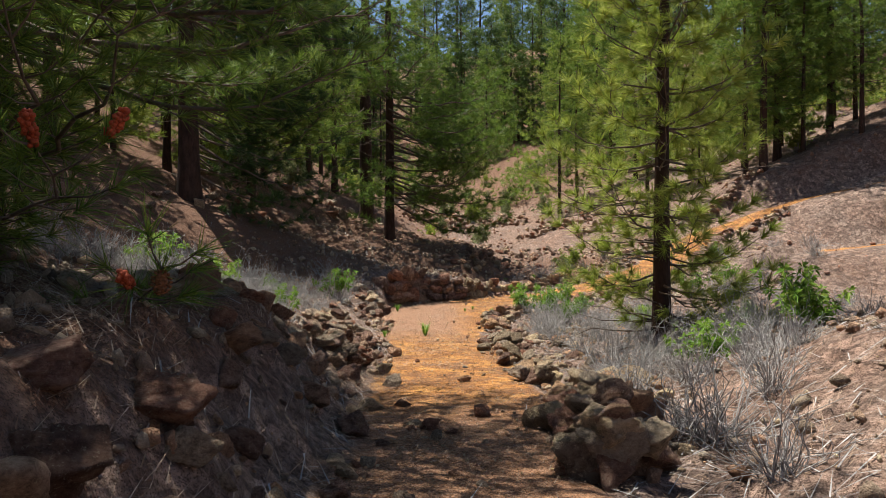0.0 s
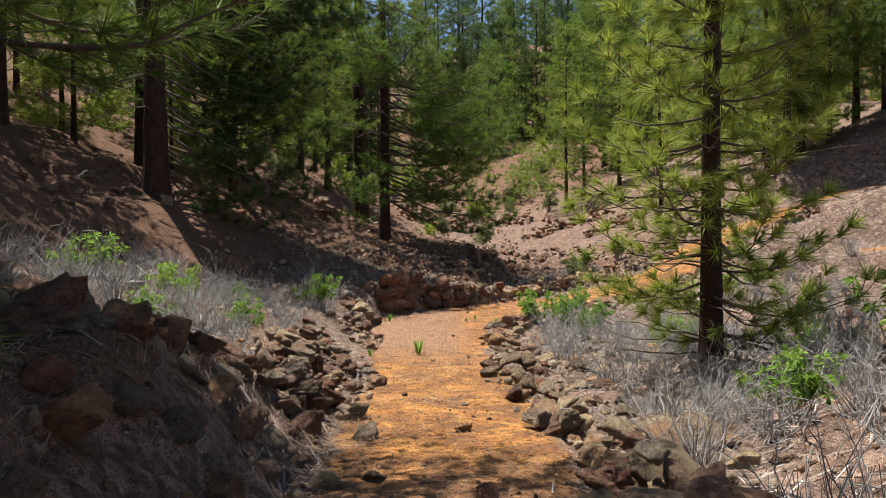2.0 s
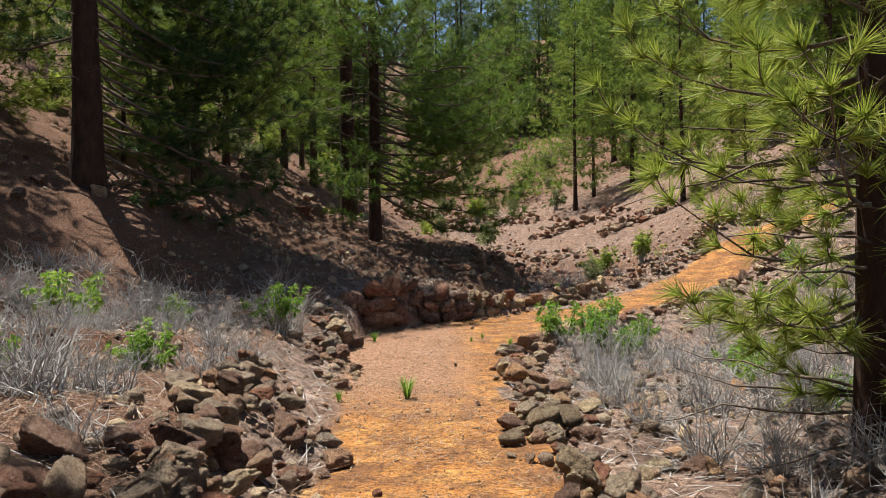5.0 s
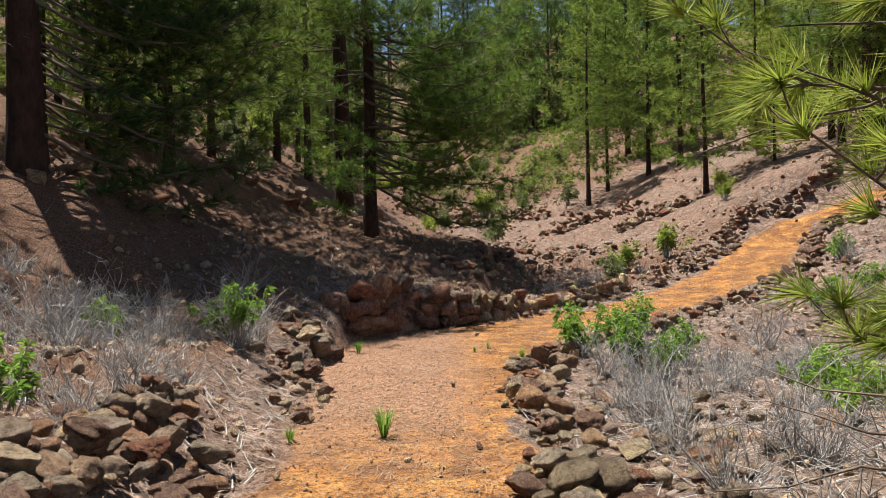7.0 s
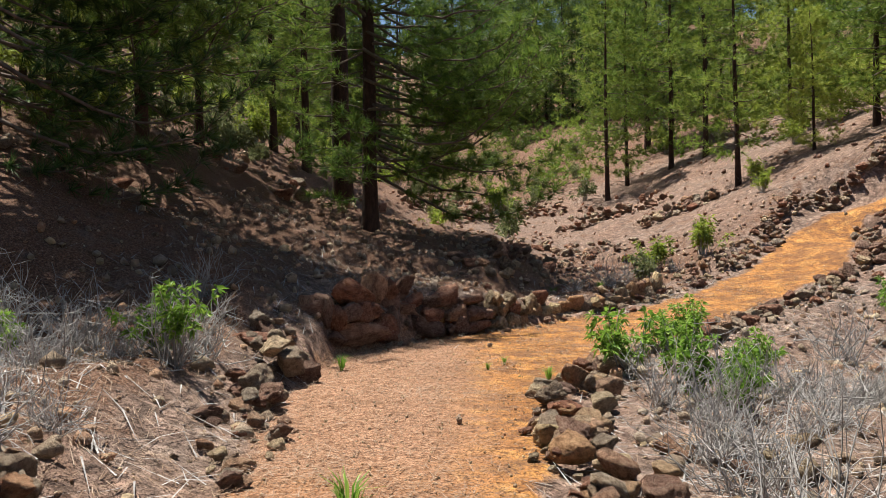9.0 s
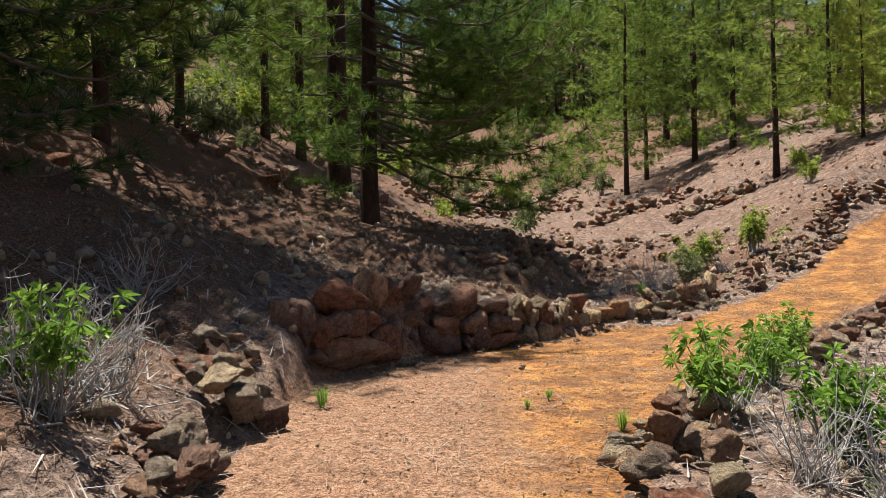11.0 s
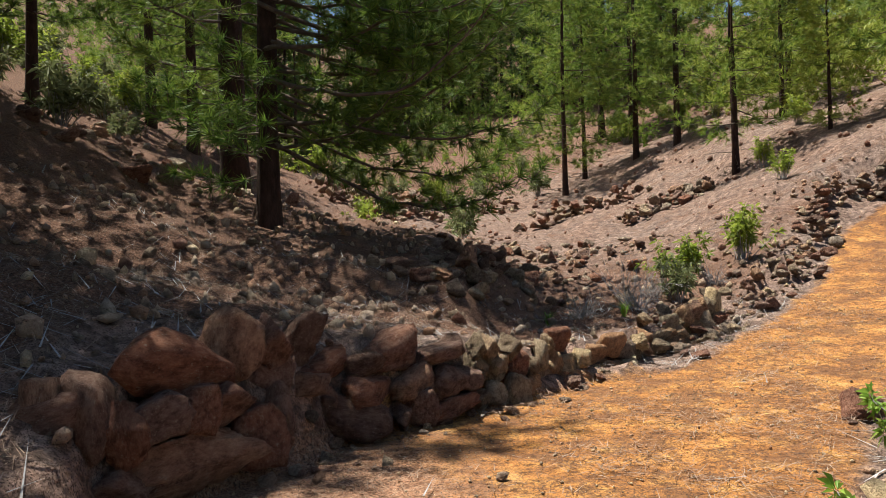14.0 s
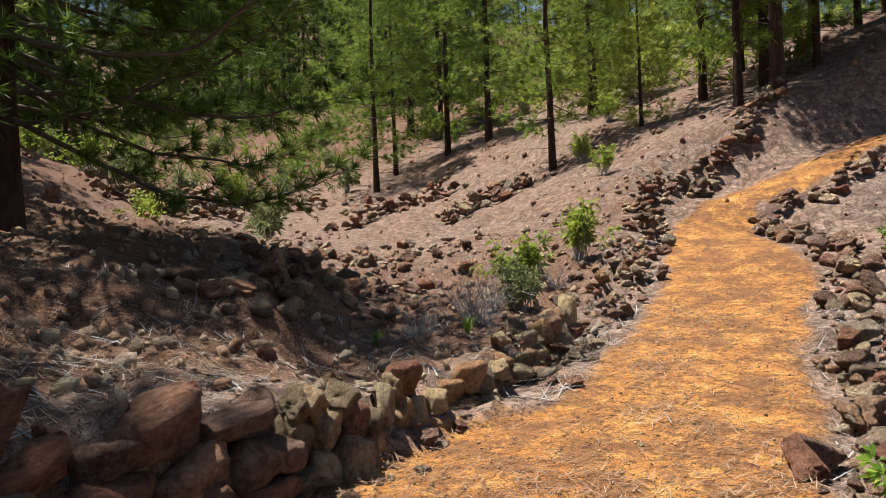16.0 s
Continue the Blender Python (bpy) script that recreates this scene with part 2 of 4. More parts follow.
class Soup:
    """Collects triangles of one mesh."""

    def __init__(self):
        self.v, self.f, self.n = [], [], 0

    def put(self, verts, tris):
        self.v.append(np.asarray(verts, float))
        self.f.append(np.asarray(tris, int) + self.n)
        self.n += len(verts)

    def tube(self, pts, radii, sides=5):
        pts, radii = np.asarray(pts, float), np.asarray(radii, float)
        d = np.gradient(pts, axis=0)
        d /= np.linalg.norm(d, axis=1)[:, None] + 1e-9
        ref = np.array([0.0, 0, 1]) if abs(d[0, 2]) < 0.8 else np.array([1.0, 0, 0])
        a = np.cross(d, ref)
        a /= np.linalg.norm(a, axis=1)[:, None] + 1e-9
        b = np.cross(d, a)
        th = np.arange(sides) * 2 * math.pi / sides
        ring = pts[:, None] + radii[:, None, None] * (np.cos(th)[None, :, None] * a[:, None] + np.sin(th)[None, :, None] * b[:, None])
        m = len(pts)
        f = []
        for i in range(m - 1):
            for j in range(sides):
                p, q = i * sides + j, i * sides + (j + 1) % sides
                f += [(p, q, q + sides), (p, q + sides, p + sides)]
        self.put(ring.reshape(-1, 3), f)

    def made(self, name, mat, parent=None, label="", shade=False):
        return solid(name, np.concatenate(self.v), np.concatenate(self.f), mat, parent, label, shade)


def unit(v):
    return v / (np.linalg.norm(v, axis=-1, keepdims=True) + 1e-9)


def needles(soup, at, way, count, length, width, spread, rng, droop=0.25):
    """Tufts of long needles, one thin triangle each, at the places `at` in the directions `way`."""
    at, way = np.repeat(np.asarray(at), count, 0), np.repeat(np.asarray(way), count, 0)
    d = unit(way + spread * unit(rng.normal(size=at.shape)))
    ln = length * rng.uniform(0.7, 1.15, (len(at), 1))
    base = at - way * rng.uniform(0, 0.45, (len(at), 1)) * length * 0.6
    tip = base + d * ln
    tip[:, 2] -= droop * ln[:, 0] * rng.uniform(0.2, 1, len(at))
    s = unit(np.cross(d, rng.normal(size=at.shape))) * width / 2
    v = np.stack([base - s, base + s, tip], 1).reshape(-1, 3)
    soup.put(v, np.arange(len(v)).reshape(-1, 3))

# ---- the lie of the land ----
# the trail: x, y, height, half width
TRAIL = [(0.1, -30, 0.3, 0.85), (0.1, -4, 0.06, 0.85), (0.12, 4, 0.03, 0.85), (0.14, 8, 0.0, 0.85), (0.08, 11.5, -0.08, 0.9), (-0.2, 14.5, -0.07, 1.0),
         (-0.2, 17, -0.03, 1.3), (0.3, 19.6, 0.03, 1.75), (1.5, 21.2, 0.05, 1.5), (2.6, 22.25, 0.1, 1.2), (3.6, 22.95, 0.16, 0.98), (5.5, 24.95, 0.42, 0.9),
         (7.4, 26.85, 0.8, 1.02), (8.6, 28.6, 1.22, 0.95), (9.45, 29.85, 1.66, 0.75), (10.5, 30.85, 2.2, 0.58), (11.6, 30.5, 2.6, 0.5), (12.6, 30.3, 2.98, 0.5),
         (14.5, 30.5, 3.5, 0.6), (21, 29.5, 4.9, 0.7)]
SPUR = [(10.6, 27.6, 1.3, 0.6), (13.3, 26.6, 1.4, 0.6), (18, 25.6, 2.0, 0.6), (26, 25.0, 2.8, 0.6)]
# the dry gully: x, y, height, steepness of its far side
GULLY = [(60, -40, -5.0, 0.5), (22, 4, -1.9, 0.5), (14, 11, -1.4, 0.5), (8, 17.3, -0.95, 0.5), (4.6, 20.8, -0.5, 0.75), (2.9, 24.9, 0.12, 1.0), (3.4, 30, 0.8, 1.0),
         (3.8, 36, 1.75, 1.0), (3.6, 42, 2.45, 1.0), (2.5, 50, 3.5, 1.0), (0, 62, 6.0, 1.0), (-4, 85, 12.5, 1.0), (-8, 140, 36, 1.0), (-10, 400, 75, 0.5)]


def ground(x, y):
    """Height of the land, and how far it is trodden, littered and reddish."""
    x, y = np.asarray(x, float), np.asarray(y, float)
    gd, gs, (gz, gk) = along(x, y, GULLY)
    right = np.where(gd < 7, 0.05 * gd + 0.037 * gd ** 2, 2.163 + 0.40 * (gd - 7)) * gk
    right = np.where(right > 6.8, 6.8 + (right - 6.8) * 0.22, right)
    left = 0.07 * gd + 0.0215 * gd ** 2
    left = np.where(gd < 11, left, 3.37 + 0.5 * (gd - 11))
    left += 0.5 * smooth(0.9, 2.1, gd + 1.1 * (vnoise(x, y, 1.3, 7) - 0.5)) * smooth(24.5, 26, y) * (1 - smooth(30, 33, y))
    z = gz + np.where(gs > 0, right, left)
    far = np.hypot(x, y - 15)
    z = np.where(z > 30, 30 + (z - 30) * 0.25, z)
    td, ts, (tz, tw) = along(x, y, TRAIL)
    e = td - tw + 0.25 * (vnoise(x, y, 0.9, 3) - 0.5)
    # bank on the near left, scrub flat, then hillside
    near = 1 - smooth(6.6, 9.6, y)
    bank = (0.95 * near + 0.32 * (1 - near)) * smooth(0.0, 1.15, e) + (np.minimum(e, 0.9) * 0.2 + np.maximum(e - 0.9, 0) * 0.09) * near + e * 0.13 * (1 - near)
    hill = 0.42 * np.maximum(e - 2.7, 0) * (1 - 0.35 * near)
    zl = tz + bank + hill - 0.5 * np.maximum(e - 14, 0) * 0.15
    u = smooth(17.0, 21.5, y + 0.12 * np.minimum(x, 0))
    zleft = zl * (1 - u) + np.maximum(z, tz + 0.1) * u
    # dry-stone retaining wall at the bend holds the bank back
    wd, ws, (wh, wb) = along(x, y, WALL)
    behind = (ws < 0) & (wd < 4)
    laid = smooth(19.3, 20.2, y)
    zleft = np.where(behind, np.maximum(zleft, wb + wh * (laid + (1 - laid) * smooth(0.0, 1.3, wd)) + 0.13 * wd - 3 * np.maximum(x - 0.9, 0) * smooth(0.25, 1.2, wd)), zleft)
    # right of the trail the ground falls into the gully
    zr = np.minimum(tz - 0.05 - 0.16 * np.maximum(e - 0.9, 0), tz + 0.0)
    ur = smooth(0.6, 5.0, e) * smooth(-10, -2, y)
    zright = zr * (1 - ur) + z * ur
    zright = np.where(y > 24, tz + (z - tz) * smooth(0.2, 2.5, e), zright)
    side = np.where(ts < 0, zleft, zright)
    side = np.where((ts < 0) & (y > 23.5) & ~behind, tz + (z - tz) * smooth(0.1, 1.6, e), side)
    k = smooth(-0.12, 0.10, e)
    out = tz * (1 - k) + side * k
    sd, ss, (sz, sw) = along(x, y, SPUR)
    ks = 1 - smooth(0.4, 3.6, sd)
    out = out * (1 - ks) + sz * ks
    rough = k * (1 - ks)
    amp = rough * smooth(0.0, 1.5, e)
    out = out + amp * (0.55 * (vnoise(x, y, 3.1, 1) - 0.5) * smooth(1, 5, e) + 0.16 * (vnoise(x, y, 0.8, 5) - 0.5)) + (0.010 + 0.085 * rough) * (vnoise(x, y, 0.3, 9) - 0.5) + (0.003 + 0.07 * rough) * (vnoise(x, y, 0.14, 6) - 0.5)
    out = out + 6 * (vnoise(x, y, 60, 4) - 0.5) * smooth(60, 120, far)
    trod = np.maximum(1 - smooth(-0.35, 0.25, e), 1 - smooth(0.3, 0.8, sd))
    shade = (ts < 0) * smooth(0.2, 1.2, e)
    litter = shade * (0.75 - 0.35 * smooth(26, 34, y) * smooth(-4, 2, x)) + (ts > 0) * (0.35 * smooth(1, 4, e) + 0.4 * smooth(7, 14, e))
    litter = np.maximum(litter, 0.8 * smooth(42, 58, y))
    litter = np.maximum(litter, 0.95 * (ts < 0) * smooth(2.5, 5, e) * smooth(-2.0, -5.0, x))
    # duller, pinker soil on the trail where the scrub flat opens
    red = smooth(12.5, 15.5, y) * (1 - smooth(20.5, 22.5, y + 0.6 * x)) * (1 - smooth(-0.1, 0.9, x))
    # brownish start of the trail, with the trees' shade put into its colour
    red = np.maximum(red, 0.85 * (1 - smooth(6.2, 8.4, y)))
    return out, trod, litter, red


# retaining wall: x, y, height, foot
WALL = [(-2.3, 16.9, 0.25, 0.05), (-1.85, 18.3, 0.42, 0.08), (-1.35, 20.0, 0.60, 0.12), (-0.6, 21.3, 0.66, 0.10), (0.6, 22.3, 0.54, 0.05),
        (1.4, 23.05, 0.42, 0.05), (2.3, 23.85, 0.30, 0.12), (3.2, 24.75, 0.26, 0.2), (4.3, 25.95, 0.2, 0.42)]


def height(x, y):
    return float(ground(np.array([x]), np.array([y]))[0][0])


def heights(x, y):
    return ground(x, y)[0]


def spaced(lo, hi, fine, end):
    inner = list(np.arange(lo, hi + 1e-6, fine))
    up, down = [hi], [lo]
    s = fine
    while up[-1] < end:
        s *= 1.07
        up.append(up[-1] + s)
    s = fine
    while down[-1] > -end:
        s *= 1.07
        down.append(down[-1] - s)
    return np.array(down[:0:-1] + inner + up[1:])


def land():
    xs, ys = spaced(-4.5, 7.0, 0.085, 420), spaced(3.0, 28.0, 0.085, 420)
    X, Y = np.meshgrid(xs, ys)
    z, trod, litter, red = ground(X, Y)
    nx, ny = len(xs), len(ys)
    i = (np.arange(ny - 1)[:, None] * nx + np.arange(nx - 1)[None]).ravel()
    tris = np.concatenate([np.stack([i, i + 1, i + nx + 1], 1), np.stack([i, i + nx + 1, i + nx], 1)])
    ob = solid("ground", np.stack([X.ravel(), Y.ravel(), z.ravel()], 1), tris, EARTH, None, "", True)
    for k, v in (("trod", trod), ("litter", litter), ("red", red)):
        a = ob.data.attributes.new(k, "FLOAT", "POINT")
        a.data.foreach_set("value", v.ravel().astype(np.float32))
    return tagged(ob, "dry stony hillside earth with an ochre trail and fallen needles", "ground", kind="structure")


land()


# ---- pines ----
UP = np.array([0, 0, 1.0])


def spray(start, way, length, rng, tufts, reach, sag, r0, gap, twig, fine=True, curl=0.5):
    """One limb: a bent taper with side twigs that carry tufts. Returns its wood."""
    wood = Soup()
    m = max(5, int(length / gap))
    s = np.linspace(0, 1, m)
    side = unit(np.cross(way, UP))
    p = start + np.outer(s * length, way)
    p[:, 2] += -sag * length * np.sin(s * math.pi * 0.75) + curl * length * s ** 3 * 0.35
    p += np.outer(np.cumsum(rng.normal(0, 0.07 * length / m ** 0.5, m)), side)
    p[:, 2] += np.cumsum(rng.normal(0, 0.055 * length / m ** 0.5, m)) * s
    if fine:
        wood.tube(p, np.maximum(r0 * (1 - s) ** 0.8, 0.006), 5)
    else:
        j = [0, m // 3, 2 * m // 3, m - 1]
        wood.tube(p[j], np.maximum(r0 * (1 - s[j]) ** 0.8, 0.006), 3)
    for k in range(1, m):
        if s[k] < reach:
            continue
        d = unit(p[k] - p[k - 1])
        for q in (-1, 1):
            if rng.random() < 0.15:
                continue
            w = unit(d * rng.uniform(0.4, 1.0) + side * q * rng.uniform(0.5, 1.1) + UP * rng.uniform(-0.35, 0.5))
            ln = twig * (0.5 + 0.6 * (1 - s[k]) * length ** 0.5) * rng.uniform(0.6, 1.3)
            e = p[k] + w * ln + UP * 0.06
            if fine:
                wood.tube([p[k], (p[k] + e) / 2 - UP * 0.03, e], [0.009, 0.006, 0.004], 3)
            for f in np.arange(1.0, 0.25, -0.30 / max(ln, 0.30)):
                tufts.append((p[k] + (e - p[k]) * f, unit(w + UP * 0.4 + 0.25 * rng.normal(size=3))))
    tufts.append((p[-1], unit(p[-1] - p[-2] + UP * 0.3)))
    return wood


def pine(seed, tall, trunk_r, clear, reach, step, per, needle_len, needle_w, count, mat, sag=0.1, rise=0.35, bare=0.35,
         lean=(0, 0), extra=(), spread=0.85, dead=0, taper=0.75, gap=0.22, twig=0.5, fine=True, cones=0, label=""):
    """A long-needled pine: trunk, limbs in whorls, crown of tufts. extra: (height, bearing degrees, length, sag) of single limbs."""
    rng = np.random.default_rng(seed)
    top = new("pine_tree")
    trunk, rest, green, tufts, limbs = Soup(), Soup(), Soup(), [], []
    m = 16 if fine else 10
    s = np.linspace(0, 1, m)
    axis = np.stack([lean[0] * s * tall + np.cumsum(rng.normal(0, 0.004 * tall, m)) * s, lean[1] * s * tall + np.cumsum(rng.normal(0, 0.004 * tall, m)) * s, s * tall - 0.35], 1)
    fl = 1 + 0.3 * np.exp(-s * tall / 0.5)
    trunk.tube(axis, np.maximum(trunk_r * (1 - s) ** taper * fl, 0.012), 12 if fine else 7)
    spot = lambda h: np.array([np.interp(h / tall, s, axis[:, 0]), np.interp(h / tall, s, axis[:, 1]), h - 0.35])
    h, a = clear, rng.uniform(0, 6.28)
    while h < tall - 0.2:
        f = (h - clear) / (tall - clear)
        for _ in range(per):
            a += 2.4 + rng.uniform(-0.4, 0.4)
            ln = reach * (1 - f) ** 0.7 * (0.75 + 0.25 * min(1, f * 6)) * rng.uniform(0.55, 1.15) + 0.25
            el = rise * (0.1 + f) * 1.3 + rng.uniform(-0.2, 0.15)
            w = np.array([math.cos(a) * math.cos(el), math.sin(a) * math.cos(el), math.sin(el)])
            limbs.append(spray(spot(h + rng.uniform(-0.2, 0.2)), w, ln, rng, tufts, bare, sag, 0.009 + 0.008 * ln, gap, twig, fine))
        h += step * rng.uniform(0.7, 1.3)
    tips = []
    for hh, deg, ln, sg in extra:
        t = radians(deg)
        limbs.append(spray(spot(hh), unit(np.array([math.cos(t), math.sin(t), rng.uniform(-0.28, 0.4)])), ln, rng, tufts, 0.2, sg, 0.010 + 0.007 * ln, gap, twig))
        tips += [len(tufts) - 1, len(tufts) - 4]
    for _ in range(dead):
        a, hh = rng.uniform(0, 6.28), rng.uniform(clear * 0.25, clear + 1.5)
        w = np.array([math.cos(a), math.sin(a), rng.uniform(-0.3, 0.15)])
        pts = spot(hh) + np.outer(np.linspace(0, rng.uniform(0.5, 1.8), 6), w) + np.cumsum(rng.normal(0, 0.05, (6, 3)), 0)
        rest.tube(pts, np.linspace(0.014, 0.003, 6), 4)
    needles(green, np.array([t[0] for t in tufts]), np.array([t[1] for t in tufts]), count, needle_len, needle_w, spread, rng)
    trunk.made("trunk", BARK, top, shade=True)
    if fine:
        for w in limbs:
            w.made("limb", LIMB, top)
    else:
        for w in limbs:
            rest.v += w.v
            rest.f += [f + rest.n for f in w.f]
            rest.n += w.n
    if rest.v:
        tagged(rest.made("branchwork", LIMB, top), kind="stuff")
    green.made("crown", mat, top)
    for k, i in enumerate(tips[len(tips) - cones:] if cones else []):
        q = tufts[i]
        if k % 3:
            catkins(q[0] + q[1] * 0.1, q[1], rng, top)
        else:
            pine_cone(q[0] - UP * 0.08, rng, top)
    return tagged(top, label, "pine tree", "pines of the hillside")


def ball():
    bm = bmesh.new()
    bmesh.ops.create_icosphere(bm, subdivisions=1, radius=1)
    v = np.array([q.co[:] for q in bm.verts])
    f = np.array([[q.index for q in k.verts] for k in bm.faces])
    bm.free()
    return v, f


BALL = ball()


def catkins(at, way, rng, parent):
    """A cluster of rust-red male cones round the shoot."""
    s = Soup()
    for k in range(70):
        o = at + way * rng.uniform(-0.09, 0.07) + 0.034 * unit(rng.normal(size=3)) * rng.uniform(0.5, 1)
        s.put(o + BALL[0] * np.array([0.016, 0.016, 0.016]), BALL[1])
    s.made("male_cone", CATKIN, parent, "rust-red cluster of male cones")


def pine_cone(at, rng, parent):
    """A closed hanging cone with scales in a spiral."""
    s = Soup()
    s.put(at + BALL[0] * np.array([0.04, 0.04, 0.075]), BALL[1])
    for k in range(42):
        t = k / 41
        r = 0.045 * math.sin(0.25 + 2.6 * t) + 0.008
        a = k * 2.4
        o = at + np.array([r * math.cos(a), r * math.sin(a), 0.07 - 0.14 * t])
        s.put(o + BALL[0] * np.array([0.013, 0.013, 0.008]), BALL[1])
    s.made("cone", CONE, parent, "brown woody pine cone")


def plant(ob, x, y, turn=0.0, size=1.0, sink=0.0):
    ob.matrix_basis = Matrix.LocRotScale((x, y, height(x, y) - sink), Euler((0, 0, radians(turn))), (size, size, size))
    return ob


def again(ob, x, y, turn, size, sink=0.1):
    c = copy_thing(ob, Matrix.Translation((x, y, height(x, y) - sink)) @ Euler((0, 0, radians(turn))).to_matrix().to_4x4())
    c.scale = (size, size, size)
    return c


young = pine(11, 9.5, 0.14, 1.35, 1.7, 0.40, 5, 0.25, 0.009, 66, NEEDLE_SUN, spread=0.85, sag=0.12, rise=0.35, bare=0.18, dead=26, gap=0.26, twig=0.42, extra=[(0.85, -20, 1.4, 0.1), (0.7, 140, 0.9, 0.1), (1.05, 70, 1.4, 0.1), (1.15, -80, 1.2, 0.1), (0.95, 215, 0.8, 0.1), (1.2, 20, 1.5, 0.1), (0.75, 20, 1.3, 0.1), (0.6, -40, 1.1, 0.1)],
             label="young long-needled pine, yellow-green, low branches to the scrub")
plant(young, 3.22, 11.15, 0)
limbs_a = [(1.7 + 4.4 * k / 29, -40 + 75 * ((k * 0.382) % 1), 3.4 + 1.9 * ((k * 0.618) % 1), 0.16) for k in range(30)]
limbs_a += [(1.3 + 0.22 * k, 190 + 85 * ((k * 0.382) % 1), 1.3 + 0.9 * ((k * 0.618) % 1), 0.1) for k in range(8)]
# limbs at 228 to 310 degrees are added high up to shade the bank
tree_a = pine(21, 16.0, 0.20, 7.4, 3.0, 0.9, 3, 0.32, 0.016, 36, NEEDLE, spread=1.0, sag=0.15, rise=0.3, dead=44, gap=0.28,
              extra=limbs_a + [(5.6 + 0.12 * k, 228 + 82 * ((k * 0.382) % 1), 3.6 + 2.0 * ((k * 0.618) % 1), 0.0) for k in range(10)] + [(4.9, 200, 2.4, 0.2), (2.4, 120, 1.8, 0.1)],
              label="tall pine with blackened trunk and drooping lower limbs")
plant(tree_a, -2.02, 29.1)
# the last six limbs are added to shade the bank below
tree_b = pine(22, 18.0, 0.30, 7.5, 2.4, 1.1, 3, 0.32, 0.018, 28, NEEDLE, sag=0.12, dead=30, gap=0.3, lean=(0.01, 0.0),
              extra=[(3.0, 190, 2.8, 0.15), (4.2, -60, 3.4, 0.2), (4.0, 230, 3.6, 0.2), (4.8, 170, 3.4, 0.2), (5.6, 210, 3.6, 0.2), (5.2, 250, 3.4, 0.2), (6.2, -80, 3.2, 0.2), (2.4, 215, 1.8, 0.1)] + [(5.6 + 0.3 * k, 225 + 85 * ((k * 0.382) % 1), 3.2 + ((k * 0.618) % 1), 0.05) for k in range(6)], label="thick old pine with charred trunk on the slope")
plant(tree_b, -3.2, 32.3)
limbs_f = [(0.5 + 5.2 * k / 31, 12 + 46 * ((k * 0.382) % 1), 2.2 + 2.2 * ((k * 0.618) % 1), 0.26) for k in range(32)]
# limbs from 5 m up stay out of view, added to shade the wall
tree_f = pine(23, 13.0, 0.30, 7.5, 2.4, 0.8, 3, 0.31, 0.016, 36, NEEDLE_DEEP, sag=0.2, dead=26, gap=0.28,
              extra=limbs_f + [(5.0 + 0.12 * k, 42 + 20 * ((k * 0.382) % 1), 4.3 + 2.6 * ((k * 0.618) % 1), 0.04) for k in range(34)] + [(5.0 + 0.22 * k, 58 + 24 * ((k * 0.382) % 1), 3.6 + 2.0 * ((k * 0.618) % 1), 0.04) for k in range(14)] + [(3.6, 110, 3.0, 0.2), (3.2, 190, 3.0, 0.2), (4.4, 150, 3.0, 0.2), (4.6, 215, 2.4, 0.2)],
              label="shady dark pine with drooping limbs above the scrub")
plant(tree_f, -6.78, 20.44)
tree_g = pine(25, 11.5, 0.15, 2.0, 3.0, 0.7, 4, 0.32, 0.02, 24, NEEDLE, sag=0.15, dead=10, gap=0.3, extra=[(1.8 + 0.2 * k, -75 + 70 * ((k * 0.382) % 1), 3.8 + 1.3 * ((k * 0.618) % 1), 0.1) for k in range(16)], label="dense dark pine on the needle-covered slope")
plant(tree_g, -6.6, 26.4)
# pine beside the start of the trail
# first three sets: high limbs mostly out of view, added to shade trail and bank
limbs_h = [(4.6 + 0.12 * k, -38 + 70 * ((k * 0.382) % 1), 4.2 + 1.2 * ((k * 0.618) % 1), 0.05) for k in range(22)]
limbs_h += [(3.0 + 0.2 * k, -15 + 85 * ((k * 0.382) % 1), 3.9 + ((k * 0.618) % 1), 0.1) for k in range(20)]
limbs_h += [(3.2 + 0.2 * k, -105 + 80 * ((k * 0.382) % 1), 3.6 + 1.2 * ((k * 0.618) % 1), 0.1) for k in range(16)]
limbs_h += [(0.4 + 2.7 * k / 24, -90 + 42 * ((k * 0.382) % 1), 4.0 + 1.2 * ((k * 0.618) % 1), 0.03 + 0.004 * k) for k in range(25)]
tree_h = pine(24, 11.0, 0.24, 3.2, 3.4, 0.55, 4, 0.30, 0.008, 34, NEEDLE, sag=0.2, dead=8, gap=0.24, extra=limbs_h,
              cones=46, label="pine with drooping needle sprays and cones beside the trail")
plant(tree_h, -4.4, 7.2, sink=0.75)

stock = [pine(31 + k, t, r, c, w, 0.55, 3, 0.34, 0.026, 24, mat, sag=0.1, bare=0.2, spread=0.95, dead=8, gap=0.34, twig=0.6, fine=False, label=lb)
         for k, (t, r, c, w, mat, lb) in enumerate([
             (11.5, 0.12, 2.0, 2.4, NEEDLE, "slender green pine on the open slope"),
             (13.5, 0.14, 2.6, 2.6, NEEDLE, "tall straight pine with a bare lower trunk"),
             (8.5, 0.10, 1.0, 1.9, NEEDLE_SUN, "small bright green pine on the slope"),
             (15.0, 0.18, 3.4, 3.0, NEEDLE, "tall pine with a dark trunk and loose crown")])]
